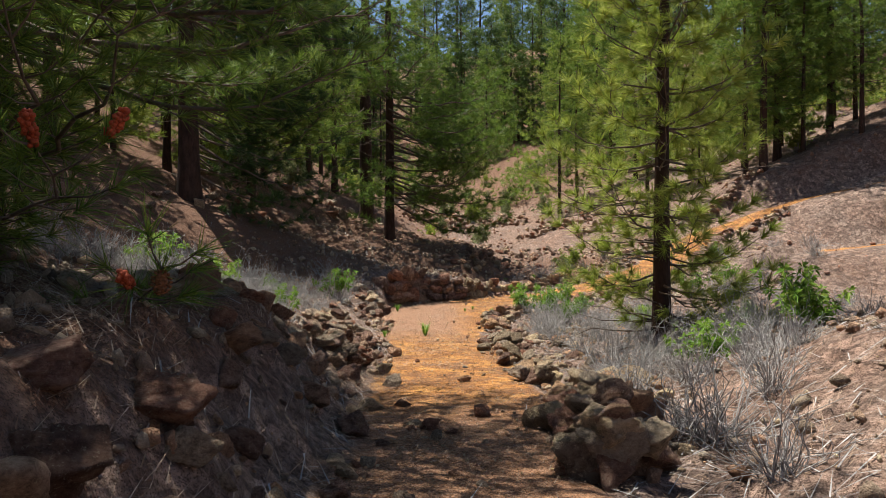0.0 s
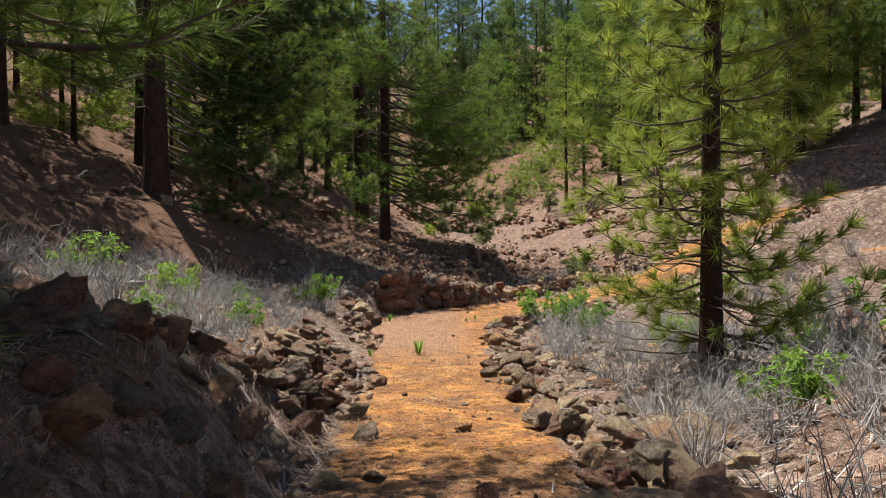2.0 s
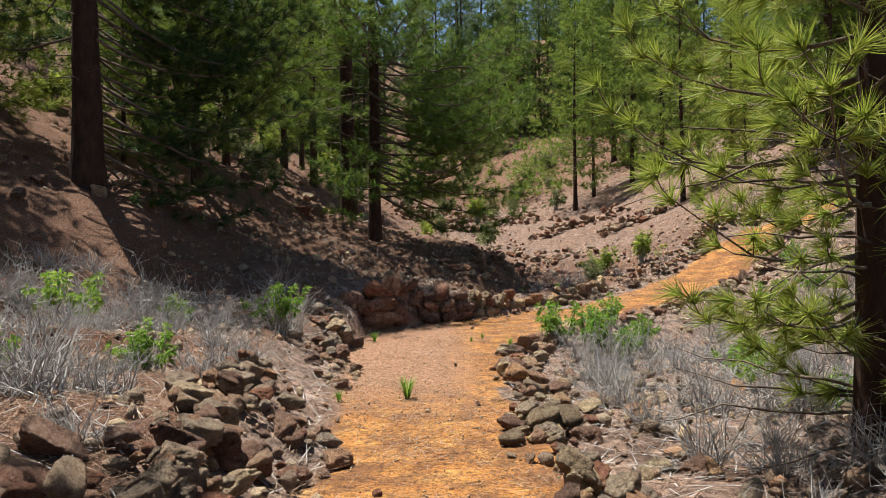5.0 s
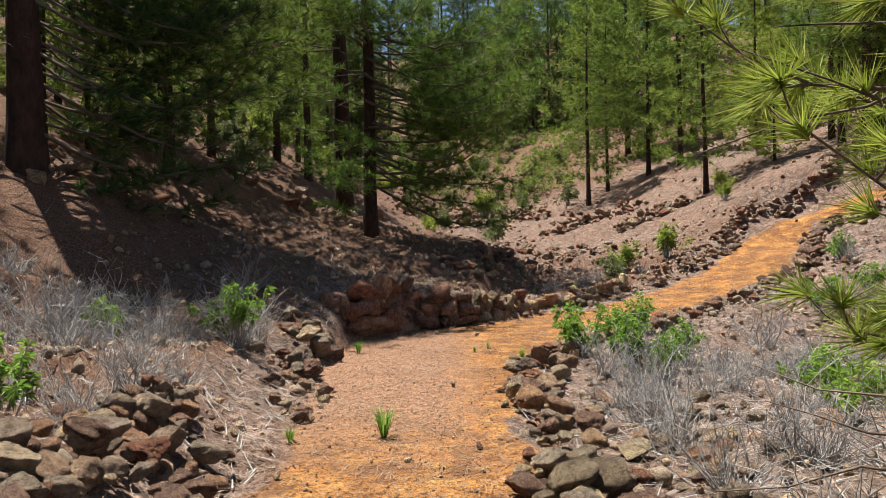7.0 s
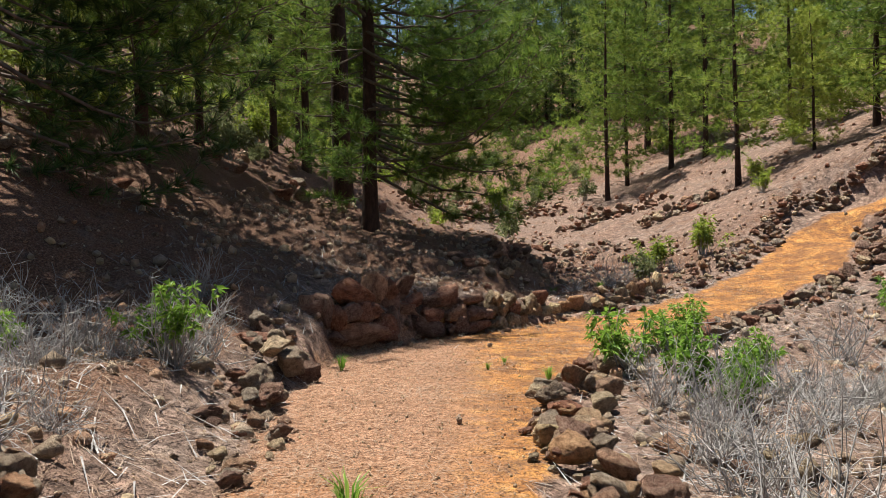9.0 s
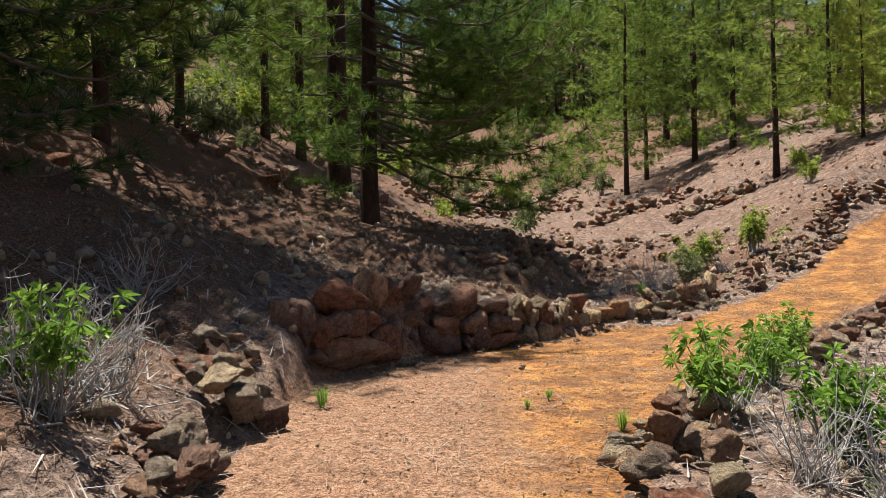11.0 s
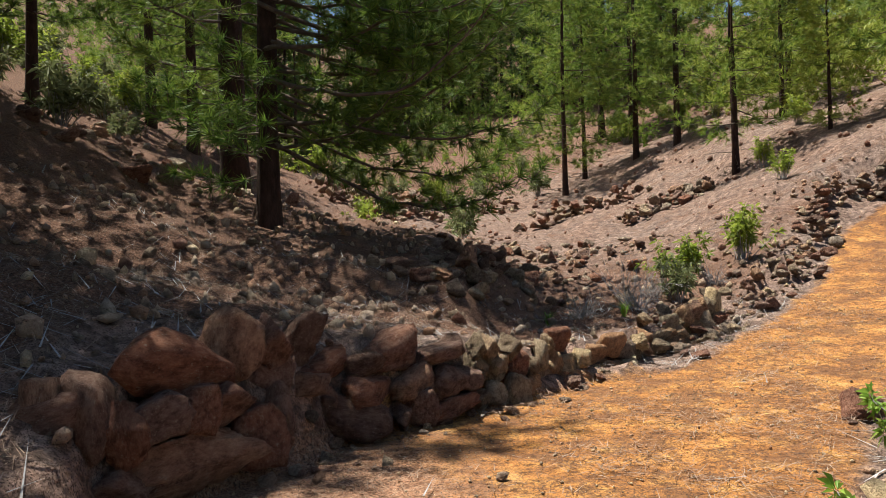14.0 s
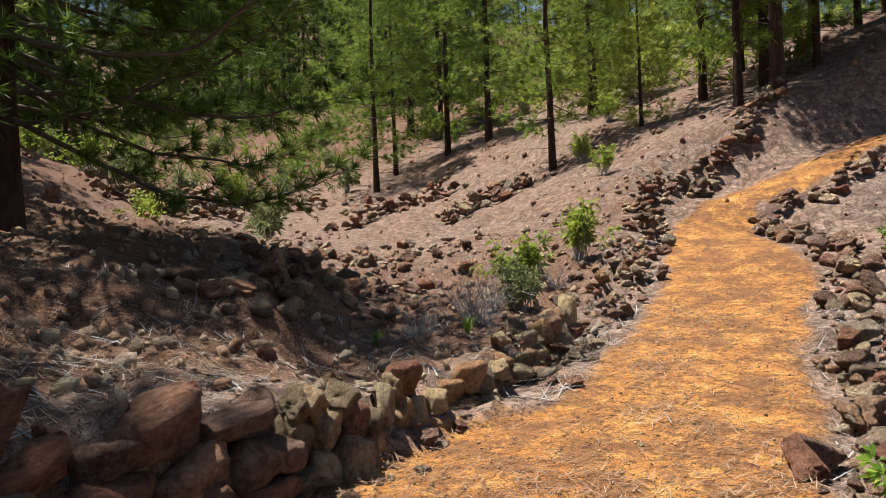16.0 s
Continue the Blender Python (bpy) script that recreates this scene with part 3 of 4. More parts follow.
distant = [pine(51 + k, t, r, c, w, 0.8, 3, 0.45, 0.05, 12, mat, sag=0.1, bare=0.15, spread=1.0, gap=0.55, twig=0.7, fine=False, label=lb)
           for k, (t, r, c, w, mat, lb) in enumerate([
               (13.0, 0.16, 1.0, 2.9, NEEDLE, "distant green pine in the wood"),
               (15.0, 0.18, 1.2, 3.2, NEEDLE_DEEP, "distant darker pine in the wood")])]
SPOTS = [(7.1, 46.4, 0), (10.1, 37.6, 0), (11.6, 46, 1), (13.85, 32.95, 3), (10.4, 47.5, 1), (8.6, 49, 0), (13.6, 41.5, 2), (12.2, 36.3, 2), (18.5, 36.5, 3)]
used = set()
for k, (x, y, v) in enumerate(SPOTS):
    if v not in used:
        used.add(v)
        plant(stock[v], x, y, 0, 1.0, 0.1)
    else:
        again(stock[v], x, y, 77 * k, 0.9 if v != 2 else 0.6)
rng = np.random.default_rng(40)
placed = [(x, y) for x, y, _ in SPOTS] + [(-2, 29.1), (-3.4, 32.3), (-6.6, 19.6), (3.2, 11.1), (-4.4, 7.2), (-6.6, 26.4)]
count, first = 0, [True, True]
for _ in range(9000):
    r = 24 + 125 * rng.random() ** 1.15
    t = radians(rng.uniform(-42, 58))
    x, y = r * math.sin(t), 6 + r * math.cos(t)
    gd = along(np.array([x]), np.array([y]), GULLY)[0][0]
    td = along(np.array([x]), np.array([y]), TRAIL)[0][0]
    if gd < (4.5 if y < 56 else 0.5) or td < 3.5 or (4 < x < 16.5 and y < 33) or (x > 16 and y < 26) or (x > 3 and y < 45 and x < 10) or (x < 0 and y < 24 and x > -10):
        continue
    if x < 0 and y < 46 and rng.random() < 0.35:
        continue
    if min(math.hypot(x - a, y - b) for a, b in placed) < (1.9 + 0.012 * r if x > 0 or y > 50 else 3.2):
        continue
    placed.append((x, y))
    if r > 62:
        v = int(rng.integers(0, 2))
        if first[v]:
            first[v] = False
            plant(distant[v], x, y)
        else:
            again(distant[v], x, y, rng.uniform(0, 360), rng.uniform(0.75, 1.25))
    else:
        v = rng.choice([0, 1, 2, 3], p=[0.32, 0.3, 0.13, 0.25])
        again(stock[v], x, y, rng.uniform(0, 360), rng.uniform(0.8, 1.15))
    count += 1
    if count > 165:
        break
for k in range(60):
    x, y = -9 + 26 * ((k * 0.382) % 1), 50 + 42 * ((k * 0.618 + 0.2) % 1)
    again(distant[k % 2], x, y, 70 * k, 0.5 + 0.4 * ((k * 0.271) % 1))
for k in range(24):
    x, y = -34 + 74 * ((k * 0.382) % 1), 84 + 66 * ((k * 0.618 + 0.3) % 1)
    again(distant[k % 2], x, y, 50 * k, 0.95 + 0.35 * ((k * 0.271) % 1))
# pines beside and behind the start and on the banks, several unseen, added to shade the trail
for x, y, s in ((-3.4, 4.0, 0.85), (-7.4, 11.3, 0.95), (-8.0, 3.5, 1.0), (-4.5, 0.5, 0.8), (-10, 17, 1.0), (-3.5, -9, 1.0), (6, -12, 1.0), (22, 14, 1.0), (-5.2, 37.0, 0.9), (-12.5, 22, 0.8), (-9.5, 30.5, 0.9), (-11, 8, 0.9), (16.0, 33.9, 0.9), (17.9, 32.6, 0.8), (13.45, 33.9, 0.95), (15.2, 34.9, 1.0), (14.4, 36.5, 1.0), (-9.0, 25.0, 0.8), (-7.8, 33.5, 0.8), (-10.4, 20.2, 1.0), (19.2, 35.5, 0.9), (16.6, 37.5, 1.0), (20.8, 32.4, 0.8), (22, 37, 1.0), (24.5, 33, 0.9), (21, 41, 1.0), (25, 28, 0.9), (28, 24, 1.0)):
    again(stock[3 if x < 0 else int(10 * x) % 2], x, y, x * 40, s)


for x, y, s in ((-9.4, 21.8, 0.8), (-11.0, 24.4, 0.9), (-8.4, 26.0, 0.7), (-12.2, 20.5, 0.9), (-10.4, 28.5, 0.9), (-13.5, 26.5, 1.0)):
    again(stock[2], x, y, x * 40, s)


# ---- stones ----
def rock(seed, cuts=9, level=2, block=False):
    """An angular block: a ball cut by flat faces, then pitted and worn along its edges."""
    rng = np.random.default_rng(seed)
    bm = bmesh.new()
    bmesh.ops.create_icosphere(bm, subdivisions=max(level, 1), radius=1)
    v = np.array([q.co[:] for q in bm.verts])
    f = np.array([[q.index for q in k.verts] for k in bm.faces])
    bm.free()
    way = v.copy()
    reach = np.full(len(v), 1.25)
    ns = unit(rng.normal(size=(cuts, 3)) * (1, 1, 0.8))
    ds = rng.uniform(0.42, 0.82, cuts)
    if block:
        six = np.concatenate([np.eye(3), -np.eye(3)])
        ns = np.concatenate([unit(six + 0.24 * rng.normal(size=(6, 3))), ns[:3]])
        ds = np.concatenate([rng.uniform(0.62, 0.78, 6), rng.uniform(0.75, 0.95, 3)])
    for n, d in zip(ns, ds):
        c = way @ n
        reach = np.where(c > 0.05, np.minimum(reach, d / np.maximum(c, 0.05)), reach)
    v = way * reach[:, None]
    if level > 1:
        o = Vector(rng.uniform(-50, 50, 3))
        pit = np.array([noise.fractal(Vector(p) * 2.3 + o, 0.7, 2.2, 4) for p in v])
        knob = np.array([abs(noise.noise(Vector(p) * 5.5 + o)) for p in v])
        v *= (1 + (0.07 if block else 0.12) * pit - (0.10 if block else 0.2) * knob + 0.015 * rng.normal(size=len(v)))[:, None]
    else:
        v *= 1 + 0.1 * rng.normal(size=(len(v), 1))
    v *= rng.uniform(0.85, 1.15, 3) / np.abs(v).max(0)
    return v, f


ROCKS = []
for k in range(14):
    v, f = rock(100 + k, 7 + k % 3, 3 if k % 2 else 2)
    ob = solid("stone", v, f, RUST_ROCK if k % 3 == 0 else ROCK)
    ROCKS.append(ob.data)
    bpy.data.objects.remove(ob)
BIG = []
for k in range(6):
    v, f = rock(200 + k, 8 + k % 3, 4)
    ob = solid("stone", v, f, RUST_ROCK if k % 2 else ROCK)
    BIG.append(ob.data)
    bpy.data.objects.remove(ob)


BLOCKS = []
for k in range(10):
    v, f = rock(400 + k, 3, 3, True)
    ob = solid("stone", v, f, RUST_ROCK if k % 2 else ROCK)
    BLOCKS.append(ob.data)
    bpy.data.objects.remove(ob)


def recast(shapes, mat):
    """The same shapes in another stone."""
    out = []
    for me in shapes:
        c = me.copy()
        c.materials[0] = mat
        out.append(c)
    return out


PALE_BLOCKS, PALE_ROCKS = recast(BLOCKS[:6] + BIG[:2], PALE_ROCK), recast(ROCKS[:8] + BIG[2:4], PALE_ROCK)
MIXED = [me for me in BLOCKS + BIG + ROCKS[:4] if me.materials[0] == RUST_ROCK]


def stone(parent, x, y, z, sx, sy, sz, turn, tip, rng, shapes=ROCKS, name="stone"):
    ob = new(name, shapes[int(rng.integers(0, len(shapes)))])
    ob.parent = parent
    ob.matrix_basis = Matrix.LocRotScale((x, y, z), Euler((rng.uniform(-tip, tip), rng.uniform(-tip, tip), turn)), (sx, sy, sz))
    return ob


def laid_wall(line, seed, wide, tall, label, shapes=MIXED, name="stone_wall", kind="dry-stone wall"):
    """Dry stones laid in rough courses along a line (x, y, height, foot)."""
    rng = np.random.default_rng(seed)
    top = tagged(new(name), label, kind)
    for p, q in zip(line[:-1], line[1:]):
        p, q = np.array(p, float), np.array(q, float)
        ln = np.hypot(*(q - p)[:2])
        a = math.atan2(q[1] - p[1], q[0] - p[0])
        z = 0.0
        while z < max(p[2], q[2]):
            t = rng.uniform(-0.1, 0.1)
            course = tall * rng.uniform(0.7, 1.3)
            while t < ln:
                w = wide * rng.choice([0.55, 0.75, 0.9, 1.1, 1.4, 1.9], p=[0.2, 0.22, 0.22, 0.18, 0.12, 0.06])
                k = min(max((t + w / 2) / ln, 0), 1)
                h, foot = p[2] + k * (q[2] - p[2]), p[3] + k * (q[3] - p[3])
                x, y = p[0] + k * (q[0] - p[0]), p[1] + k * (q[1] - p[1])
                if z < h - 0.04:
                    hh = course * rng.uniform(0.75, 1.45)
                    off = rng.uniform(-0.07, 0.05) + 0.04 - z * 0.12
                    x, y = x + math.sin(a) * off, y - math.cos(a) * off
                    stone(top, x, y, foot + z + hh * 0.45, w * 0.62, wide * 0.55, hh * 0.66, a + rng.uniform(-0.35, 0.35) + math.pi * int(rng.integers(0, 2)), 0.28, rng, shapes)
                t += w * 0.98
            z += course * 0.95
    return top


def heap(line, n, across, size, seed, label, name="stone_border", kind="stones", lift=0.0, shift=0.0, pale=0.0):
    """Loose stones strewn and piled along a line (x, y)."""
    rng = np.random.default_rng(seed)
    top = tagged(new(name), label, kind)
    line = np.array(line, float)
    seg = np.hypot(*np.diff(line, axis=0).T)
    cum = np.concatenate([[0], np.cumsum(seg)])
    t = rng.uniform(0, cum[-1], n)
    i = np.clip(np.searchsorted(cum, t) - 1, 0, len(seg) - 1)
    k = (t - cum[i]) / seg[i]
    p = line[i] + (line[i + 1] - line[i]) * k[:, None]
    d = unit(line[i + 1] - line[i])
    off = rng.normal(0, across, n) + shift
    x, y = p[:, 0] + d[:, 1] * off, p[:, 1] - d[:, 0] * off
    z = heights(x, y)
    s = size[0] + (size[1] - size[0]) * rng.random(n) ** 2.2
    up = lift * np.exp(-(off - shift) ** 2 / (2 * across ** 2 + 1e-6)) * rng.random(n)
    for j in range(n):
        r = s[j] / 2
        stone(top, x[j], y[j], z[j] + r * 0.30 + up[j], r * rng.uniform(0.9, 1.35), r * rng.uniform(0.8, 1.2), r * rng.uniform(0.6, 0.95), rng.uniform(0, 6.28), 0.5, rng, PALE_ROCKS if rng.random() < pale else BIG if s[j] > size[1] * 0.75 else ROCKS)
    return top


laid_wall([(-2.35, 20.15, 0.45, 0.3), (-1.75, 19.95, 0.5, 0.2), *WALL[2:5]], 5, 0.36, 0.26, "dry-stone retaining wall of rusty reddish blocks along the bend")
laid_wall(WALL[4:], 55, 0.25, 0.17, "dry-stone retaining wall of cream-lichened stones beside the trail", PALE_BLOCKS + BLOCKS[:2])
heap([(-1.95, 18.75), (-1.7, 18.25), (-1.62, 17.8)], 16, 0.16, (0.14, 0.46), 6, "tumbled lichened blocks at the foot of the bank by the trail", "rubble_bank", lift=0.28)
heap([(-1.75, 17.2), (-1.58, 16.75), (-1.45, 16.35)], 16, 0.15, (0.14, 0.44), 36, "small pile of reddish stones at the edge of the trail", "rubble_bank", lift=0.22)
heap([(-1.5, 16.3), (-1.2, 15.6), (-1.25, 14.6)], 34, 0.16, (0.06, 0.26), 37, "low scatter of stones edging the trail", lift=0.05)
heap([p[:2] for p in WALL[2:7]], 60, 0.14, (0.04, 0.17), 24, "small stones fallen at the foot of the wall", "rubble", shift=0.28)
heap([(1.05, 8.6), (1.0, 11.5), (0.92, 13.3), (0.95, 15.3), (1.1, 17.1), (1.75, 18.5), (2.5, 19.5)], 240, 0.17, (0.08, 0.36), 7, "low border of piled lichened stones along the trail", lift=0.14, shift=0.08, pale=0.45)
heap([(-1.0, 8.4), (-1.05, 10.5), (-1.35, 12.4), (-1.65, 13.6)], 260, 0.3, (0.07, 0.34), 8, "low heap of dark lichened stones beside the trail", lift=0.22, shift=-0.25)
heap([(-1.2, 2.2), (-1.35, 5), (-1.25, 8.5)], 120, 0.42, (0.06, 0.42), 9, "dark half-buried stones in the shaded bank", "boulder_bank", "boulders", shift=-0.2, lift=-0.06)
heap([(-2.2, 5.8), (-1.85, 7.2), (-2.0, 8.5), (-2.4, 10)], 34, 0.35, (0.12, 0.5), 19, "boulders and stones along the top of the bank", "boulder_bank", "boulders", shift=-0.1)
heap([(-0.5, 3.6), (-0.3, 5.5), (-0.5, 7.6)], 60, 0.42, (0.05, 0.26), 25, "half-buried stones in the shaded trail", "trail_stones", lift=-0.05)
heap([(0.98, 4.6), (1.2, 5.4), (1.15, 6.7)], 46, 0.17, (0.16, 0.55), 10, "rough dark lava boulders piled beside the trail", "boulder_pile", "boulders", lift=0.45, shift=0.1)
heap([(1.15, 5.9), (1.4, 7.2), (1.55, 8.4)], 40, 0.24, (0.16, 0.6), 35, "pale lichened boulders beside the trail", "boulder_pile", "boulders", lift=0.12, shift=0.12, pale=0.8)
heap([(1.6, 7.5), (1.7, 10), (1.9, 13), (2.2, 16)], 190, 0.5, (0.06, 0.28), 11, "strewn rubble between trail and scrub", "rubble", lift=0.0, pale=0.4)
heap([(2.9, 24.4), (4.2, 25.5), (6.2, 27.6), (7.8, 29.6)], 170, 0.24, (0.07, 0.3), 12, "line of small stones along the edge of the trail", lift=0.1, shift=-0.1, pale=0.35)
heap([(7.9, 29.5), (8.5, 30.5), (9.0, 31.5), (9.9, 32.0), (11.3, 32.0), (12.6, 32.3), (13.8, 32.9)], 200, 0.17, (0.1, 0.38), 13, "rough stone wall above the upper trail", "stone_wall", "dry-stone wall", lift=0.42)
heap([(3.3, 20.9), (4.3, 21.9), (5.7, 23.3), (7.2, 24.7), (8.6, 26.2), (9.7, 27.7), (10.3, 29.1)], 170, 0.2, (0.08, 0.4), 14, "stones along the outer edge of the climbing trail", lift=0.12, shift=0.1)
heap([(9.75, 27.9), (10.2, 29.2), (10.55, 29.85), (11.3, 29.7), (12.4, 29.5), (13.6, 29.7)], 90, 0.14, (0.1, 0.34), 38, "stone kerb round the turn of the upper trail", lift=0.22)
heap([(-2.0, 38.6), (-0.4, 39.2), (1.6, 40.0)], 160, 0.5, (0.14, 0.45), 15, "dark tumbled stone dam across the gully", "stone_dam", "stones", lift=0.7)
heap([(0.5, 46.5), (2.8, 46.8), (5.2, 47.2)], 130, 0.5, (0.14, 0.42), 16, "old stone dam higher up the gully", "stone_dam", "stones", lift=0.6)
heap([(4.3, 38.5), (5.5, 39.6), (7.0, 40.6), (8.4, 41.0)], 150, 0.3, (0.12, 0.42), 17, "rough stone terrace along the open slope", "stone_terrace", "stones", lift=0.5)
heap([(6.4, 36.2), (7.6, 37.0), (9.3, 37.6)], 110, 0.22, (0.12, 0.42), 18, "broken stone ledge on the slope", "stone_terrace", "stones", lift=0.4)
heap([(2.6, 27.0), (3.4, 31.0), (3.9, 35.5)], 110, 0.9, (0.1, 0.4), 20, "stones on the bed of the dry gully", "rubble", lift=0.0)
heap([(0.4, 26.0), (1.6, 27.6), (1.9, 29.6)], 70, 0.4, (0.15, 0.5), 21, "dark stones of an overgrown terrace edge", "stone_terrace", "stones", lift=0.1)
heap([(7.0, 16.5), (9.5, 19.0), (12.5, 21.5)], 200, 1.3, (0.12, 0.42), 22, "field of rusty rubble across the gully", "rubble", lift=0.0)
heap([(-6.5, 28), (-5.8, 32), (-6.2, 38)], 70, 1.6, (0.15, 0.6), 23, "scattered stones on the needle-covered slope", "rubble", lift=0.0)

heap([(-9.0, 17.5), (-7.4, 19.0), (-6.2, 22.5), (-6.8, 25.5)], 90, 0.9, (0.08, 0.42), 39, "dark stones scattered on the litter of the pine slope", "rubble", lift=0.0)


def strewn(n, xr, yr, size, seed, keep, name, label, mat, sink=0.25):
    """Very many small stones in one mesh."""
    rng = np.random.default_rng(seed)
    x, y = rng.uniform(*xr, n), rng.uniform(*yr, n)
    z, trod, litter, red = ground(x, y)
    ok = rng.random(n) < keep(x, y, trod)
    x, y, z = x[ok], y[ok], z[ok]
    s = size[0] + (size[1] - size[0]) * rng.random(len(x)) ** 3
    soup = Soup()
    kinds = [rock(300 + k, 6, 1 if size[1] > 0.05 else 0) for k in range(8)]
    for k in range(8):
        j = np.arange(len(x)) % 8 == k
        m = j.sum()
        v, f = kinds[k]
        a = rng.uniform(0, 6.28, m)
        sc = s[j][:, None] / 2 * rng.uniform(0.6, 1.3, (m, 3))
        w = v[None] * sc[:, None]
        c, q = np.cos(a)[:, None], np.sin(a)[:, None]
        w = np.stack([w[..., 0] * c - w[..., 1] * q, w[..., 0] * q + w[..., 1] * c, w[..., 2]], -1)
        w += np.stack([x[j], y[j], z[j] + s[j] * sink], 1)[:, None]
        soup.put(w.reshape(-1, 3), (f[None] + (np.arange(m) * len(v))[:, None, None]).reshape(-1, 3))
    return tagged(soup.made(name, mat), label, "stones", kind="stuff")


strewn(14000, (-5, 11), (3, 33), (0.02, 0.17), 61, lambda x, y, t: np.where(t > 0.25, 0.008, 0.75), "loose_stones", "loose angular stones strewn over the slopes", ROCK)
strewn(3600, (-8, 26), (24, 58), (0.04, 0.2), 62, lambda x, y, t: np.where(t > 0.3, 0.0, 0.8), "loose_stones", "scattered stones on the far slopes", RUST_ROCK)
strewn(20000, (-2.2, 8), (3, 29), (0.006, 0.03), 63, lambda x, y, t: np.where(t > 0.2, 0.9, 0.3), "gravel", "fine gravel on the trodden trail", PALE_ROCK)


# ---- scrub, litter ----
def dry_shrub(seed, tall, stems, mat=TWIG):
    rng = np.random.default_rng(seed)
    s, g = Soup(), Soup()
    for _ in range(stems):
        a, tilt = rng.uniform(0, 6.28), abs(rng.normal(0, 0.75))
        d = np.array([math.cos(a) * math.sin(tilt), math.sin(a) * math.sin(tilt), math.cos(tilt)])
        p = np.array([rng.normal(0, 0.08), rng.normal(0, 0.08), -0.05])
        ln = tall * rng.uniform(0.55, 1.1)
        pts = [p]
        for k in range(3):
            d = unit(d + 0.38 * rng.normal(size=3) + UP * 0.12)
            pts.append(pts[-1] + d * ln / 3)
        s.tube(pts, [0.008, 0.006, 0.004, 0.002], 3)
        for k in (1, 2, 2, 3):
            e = unit(d + 0.75 * rng.normal(size=3))
            q = pts[k] - (pts[k] - pts[k - 1]) * rng.random()
            o = q + e * ln * rng.uniform(0.15, 0.4)
            g.tube([q, (q + o) / 2 + 0.02 * rng.normal(size=3), o], [0.004, 0.003, 0.0015], 3)
    top = new("dry_shrub")
    s.made("stem", mat, top)
    tagged(g.made("twig_mass", mat, top), kind="stuff")
    return tagged(top, "leafless grey twiggy shrub on dry ground", "shrub", "dry shrubs")


def leafy(seed, tall, stems, leaf, per, mat, label, name="green_shrub", group="green shrubs"):
    """A shrub whose stems end in whorls of narrow leaves."""
    rng = np.random.default_rng(seed)
    s, g = Soup(), Soup()
    for _ in range(stems):
        a, tilt = rng.uniform(0, 6.28), abs(rng.normal(0, 0.5))
        d = np.array([math.cos(a) * math.sin(tilt), math.sin(a) * math.sin(tilt), math.cos(tilt)])
        pts = [np.array([rng.normal(0, 0.05), rng.normal(0, 0.05), -0.05])]
        ln = tall * rng.uniform(0.5, 1.1)
        for k in range(3):
            d = unit(d + 0.2 * rng.normal(size=3) + UP * 0.1)
            pts.append(pts[-1] + d * ln / 3)
        s.tube(pts, [0.009, 0.007, 0.005, 0.003], 3)
        for c in (pts[-1], pts[-1] - d * ln * 0.12, pts[2], pts[2] + 0.05 * rng.normal(size=3)):
            n = per
            w = unit(rng.normal(size=(n, 3)) + d * 0.55)
            l = leaf * rng.uniform(0.6, 1.2, (n, 1))
            b = unit(np.cross(w, rng.normal(size=(n, 3)) + UP)) * l * 0.12
            tip = c + w * l - UP * l * 0.25
            mid = c + w * l * 0.5 + UP * l * 0.06
            v = np.stack([c + w * 0.01, mid + b, tip, mid - b], 1).reshape(-1, 3)
            i = np.arange(n)[:, None] * 4
            g.put(v, np.concatenate([i + np.array([0, 1, 2]), i + np.array([0, 2, 3])]))
    top = new(name)
    s.made("stem", TWIG, top)
    g.made("foliage", mat, top)
    return tagged(top, label, "shrub", group)


def strew_things(kinds, spots, rng, lo=0.7, hi=1.3):
    fresh = [True] * len(kinds)
    for x, y in spots:
        k = int(rng.integers(0, len(kinds)))
        s = rng.uniform(lo, hi)
        if fresh[k]:
            fresh[k] = False
            plant(kinds[k], x, y, rng.uniform(0, 360), s)
        else:
            again(kinds[k], x, y, rng.uniform(0, 360), s, 0.0)
    for k, f in zip(kinds, fresh):
        if f:
            for c in (*k.children_recursive, k):
                bpy.data.objects.remove(c)


rng = np.random.default_rng(70)
dry = [dry_shrub(80, 0.75, 40), dry_shrub(81, 0.6, 48), dry_shrub(82, 0.95, 36), dry_shrub(83, 0.45, 40)]
spots = [(rng.uniform(-5.6, -1.9), rng.uniform(9.5, 17.6)) for _ in range(62)]
spots += [(1.9 + 5.5 * rng.random() ** 1.3, rng.uniform(8.5, 20.5)) for _ in range(72)]
spots += [(x, y) for x, y in ((1.9, 7.6), (2.3, 8.5), (2.6, 9.4), (2.2, 9.9), (3.4, 9.0), (3.0, 10.2), (3.4, 26.6), (4.0, 27.4), (2.6, 26.3), (5.2, 28.0), (-3.0, 18.3), (-2.9, 19.4), (-3.6, 17.6))]
spots += [(1.8 + 3.5 * rng.random(), rng.uniform(4.5, 9.2)) for _ in range(11)]
spots += [(rng.uniform(5.5, 13), rng.uniform(19.5, 27)) for _ in range(26)]
spots = [(x, y) for x, y in spots if along(np.array([x]), np.array([y]), TRAIL)[0][0] > (2.0 if y > 18 else 1.7)]
strew_things(dry, spots, rng, 0.6, 1.15)
green = [leafy(90, 0.55, 20, 0.085, 15, LEAF, "leafy green shrub with narrow drooping leaves"), leafy(91, 0.7, 16, 0.095, 16, LEAF, "leafy green shrub with narrow drooping leaves")]
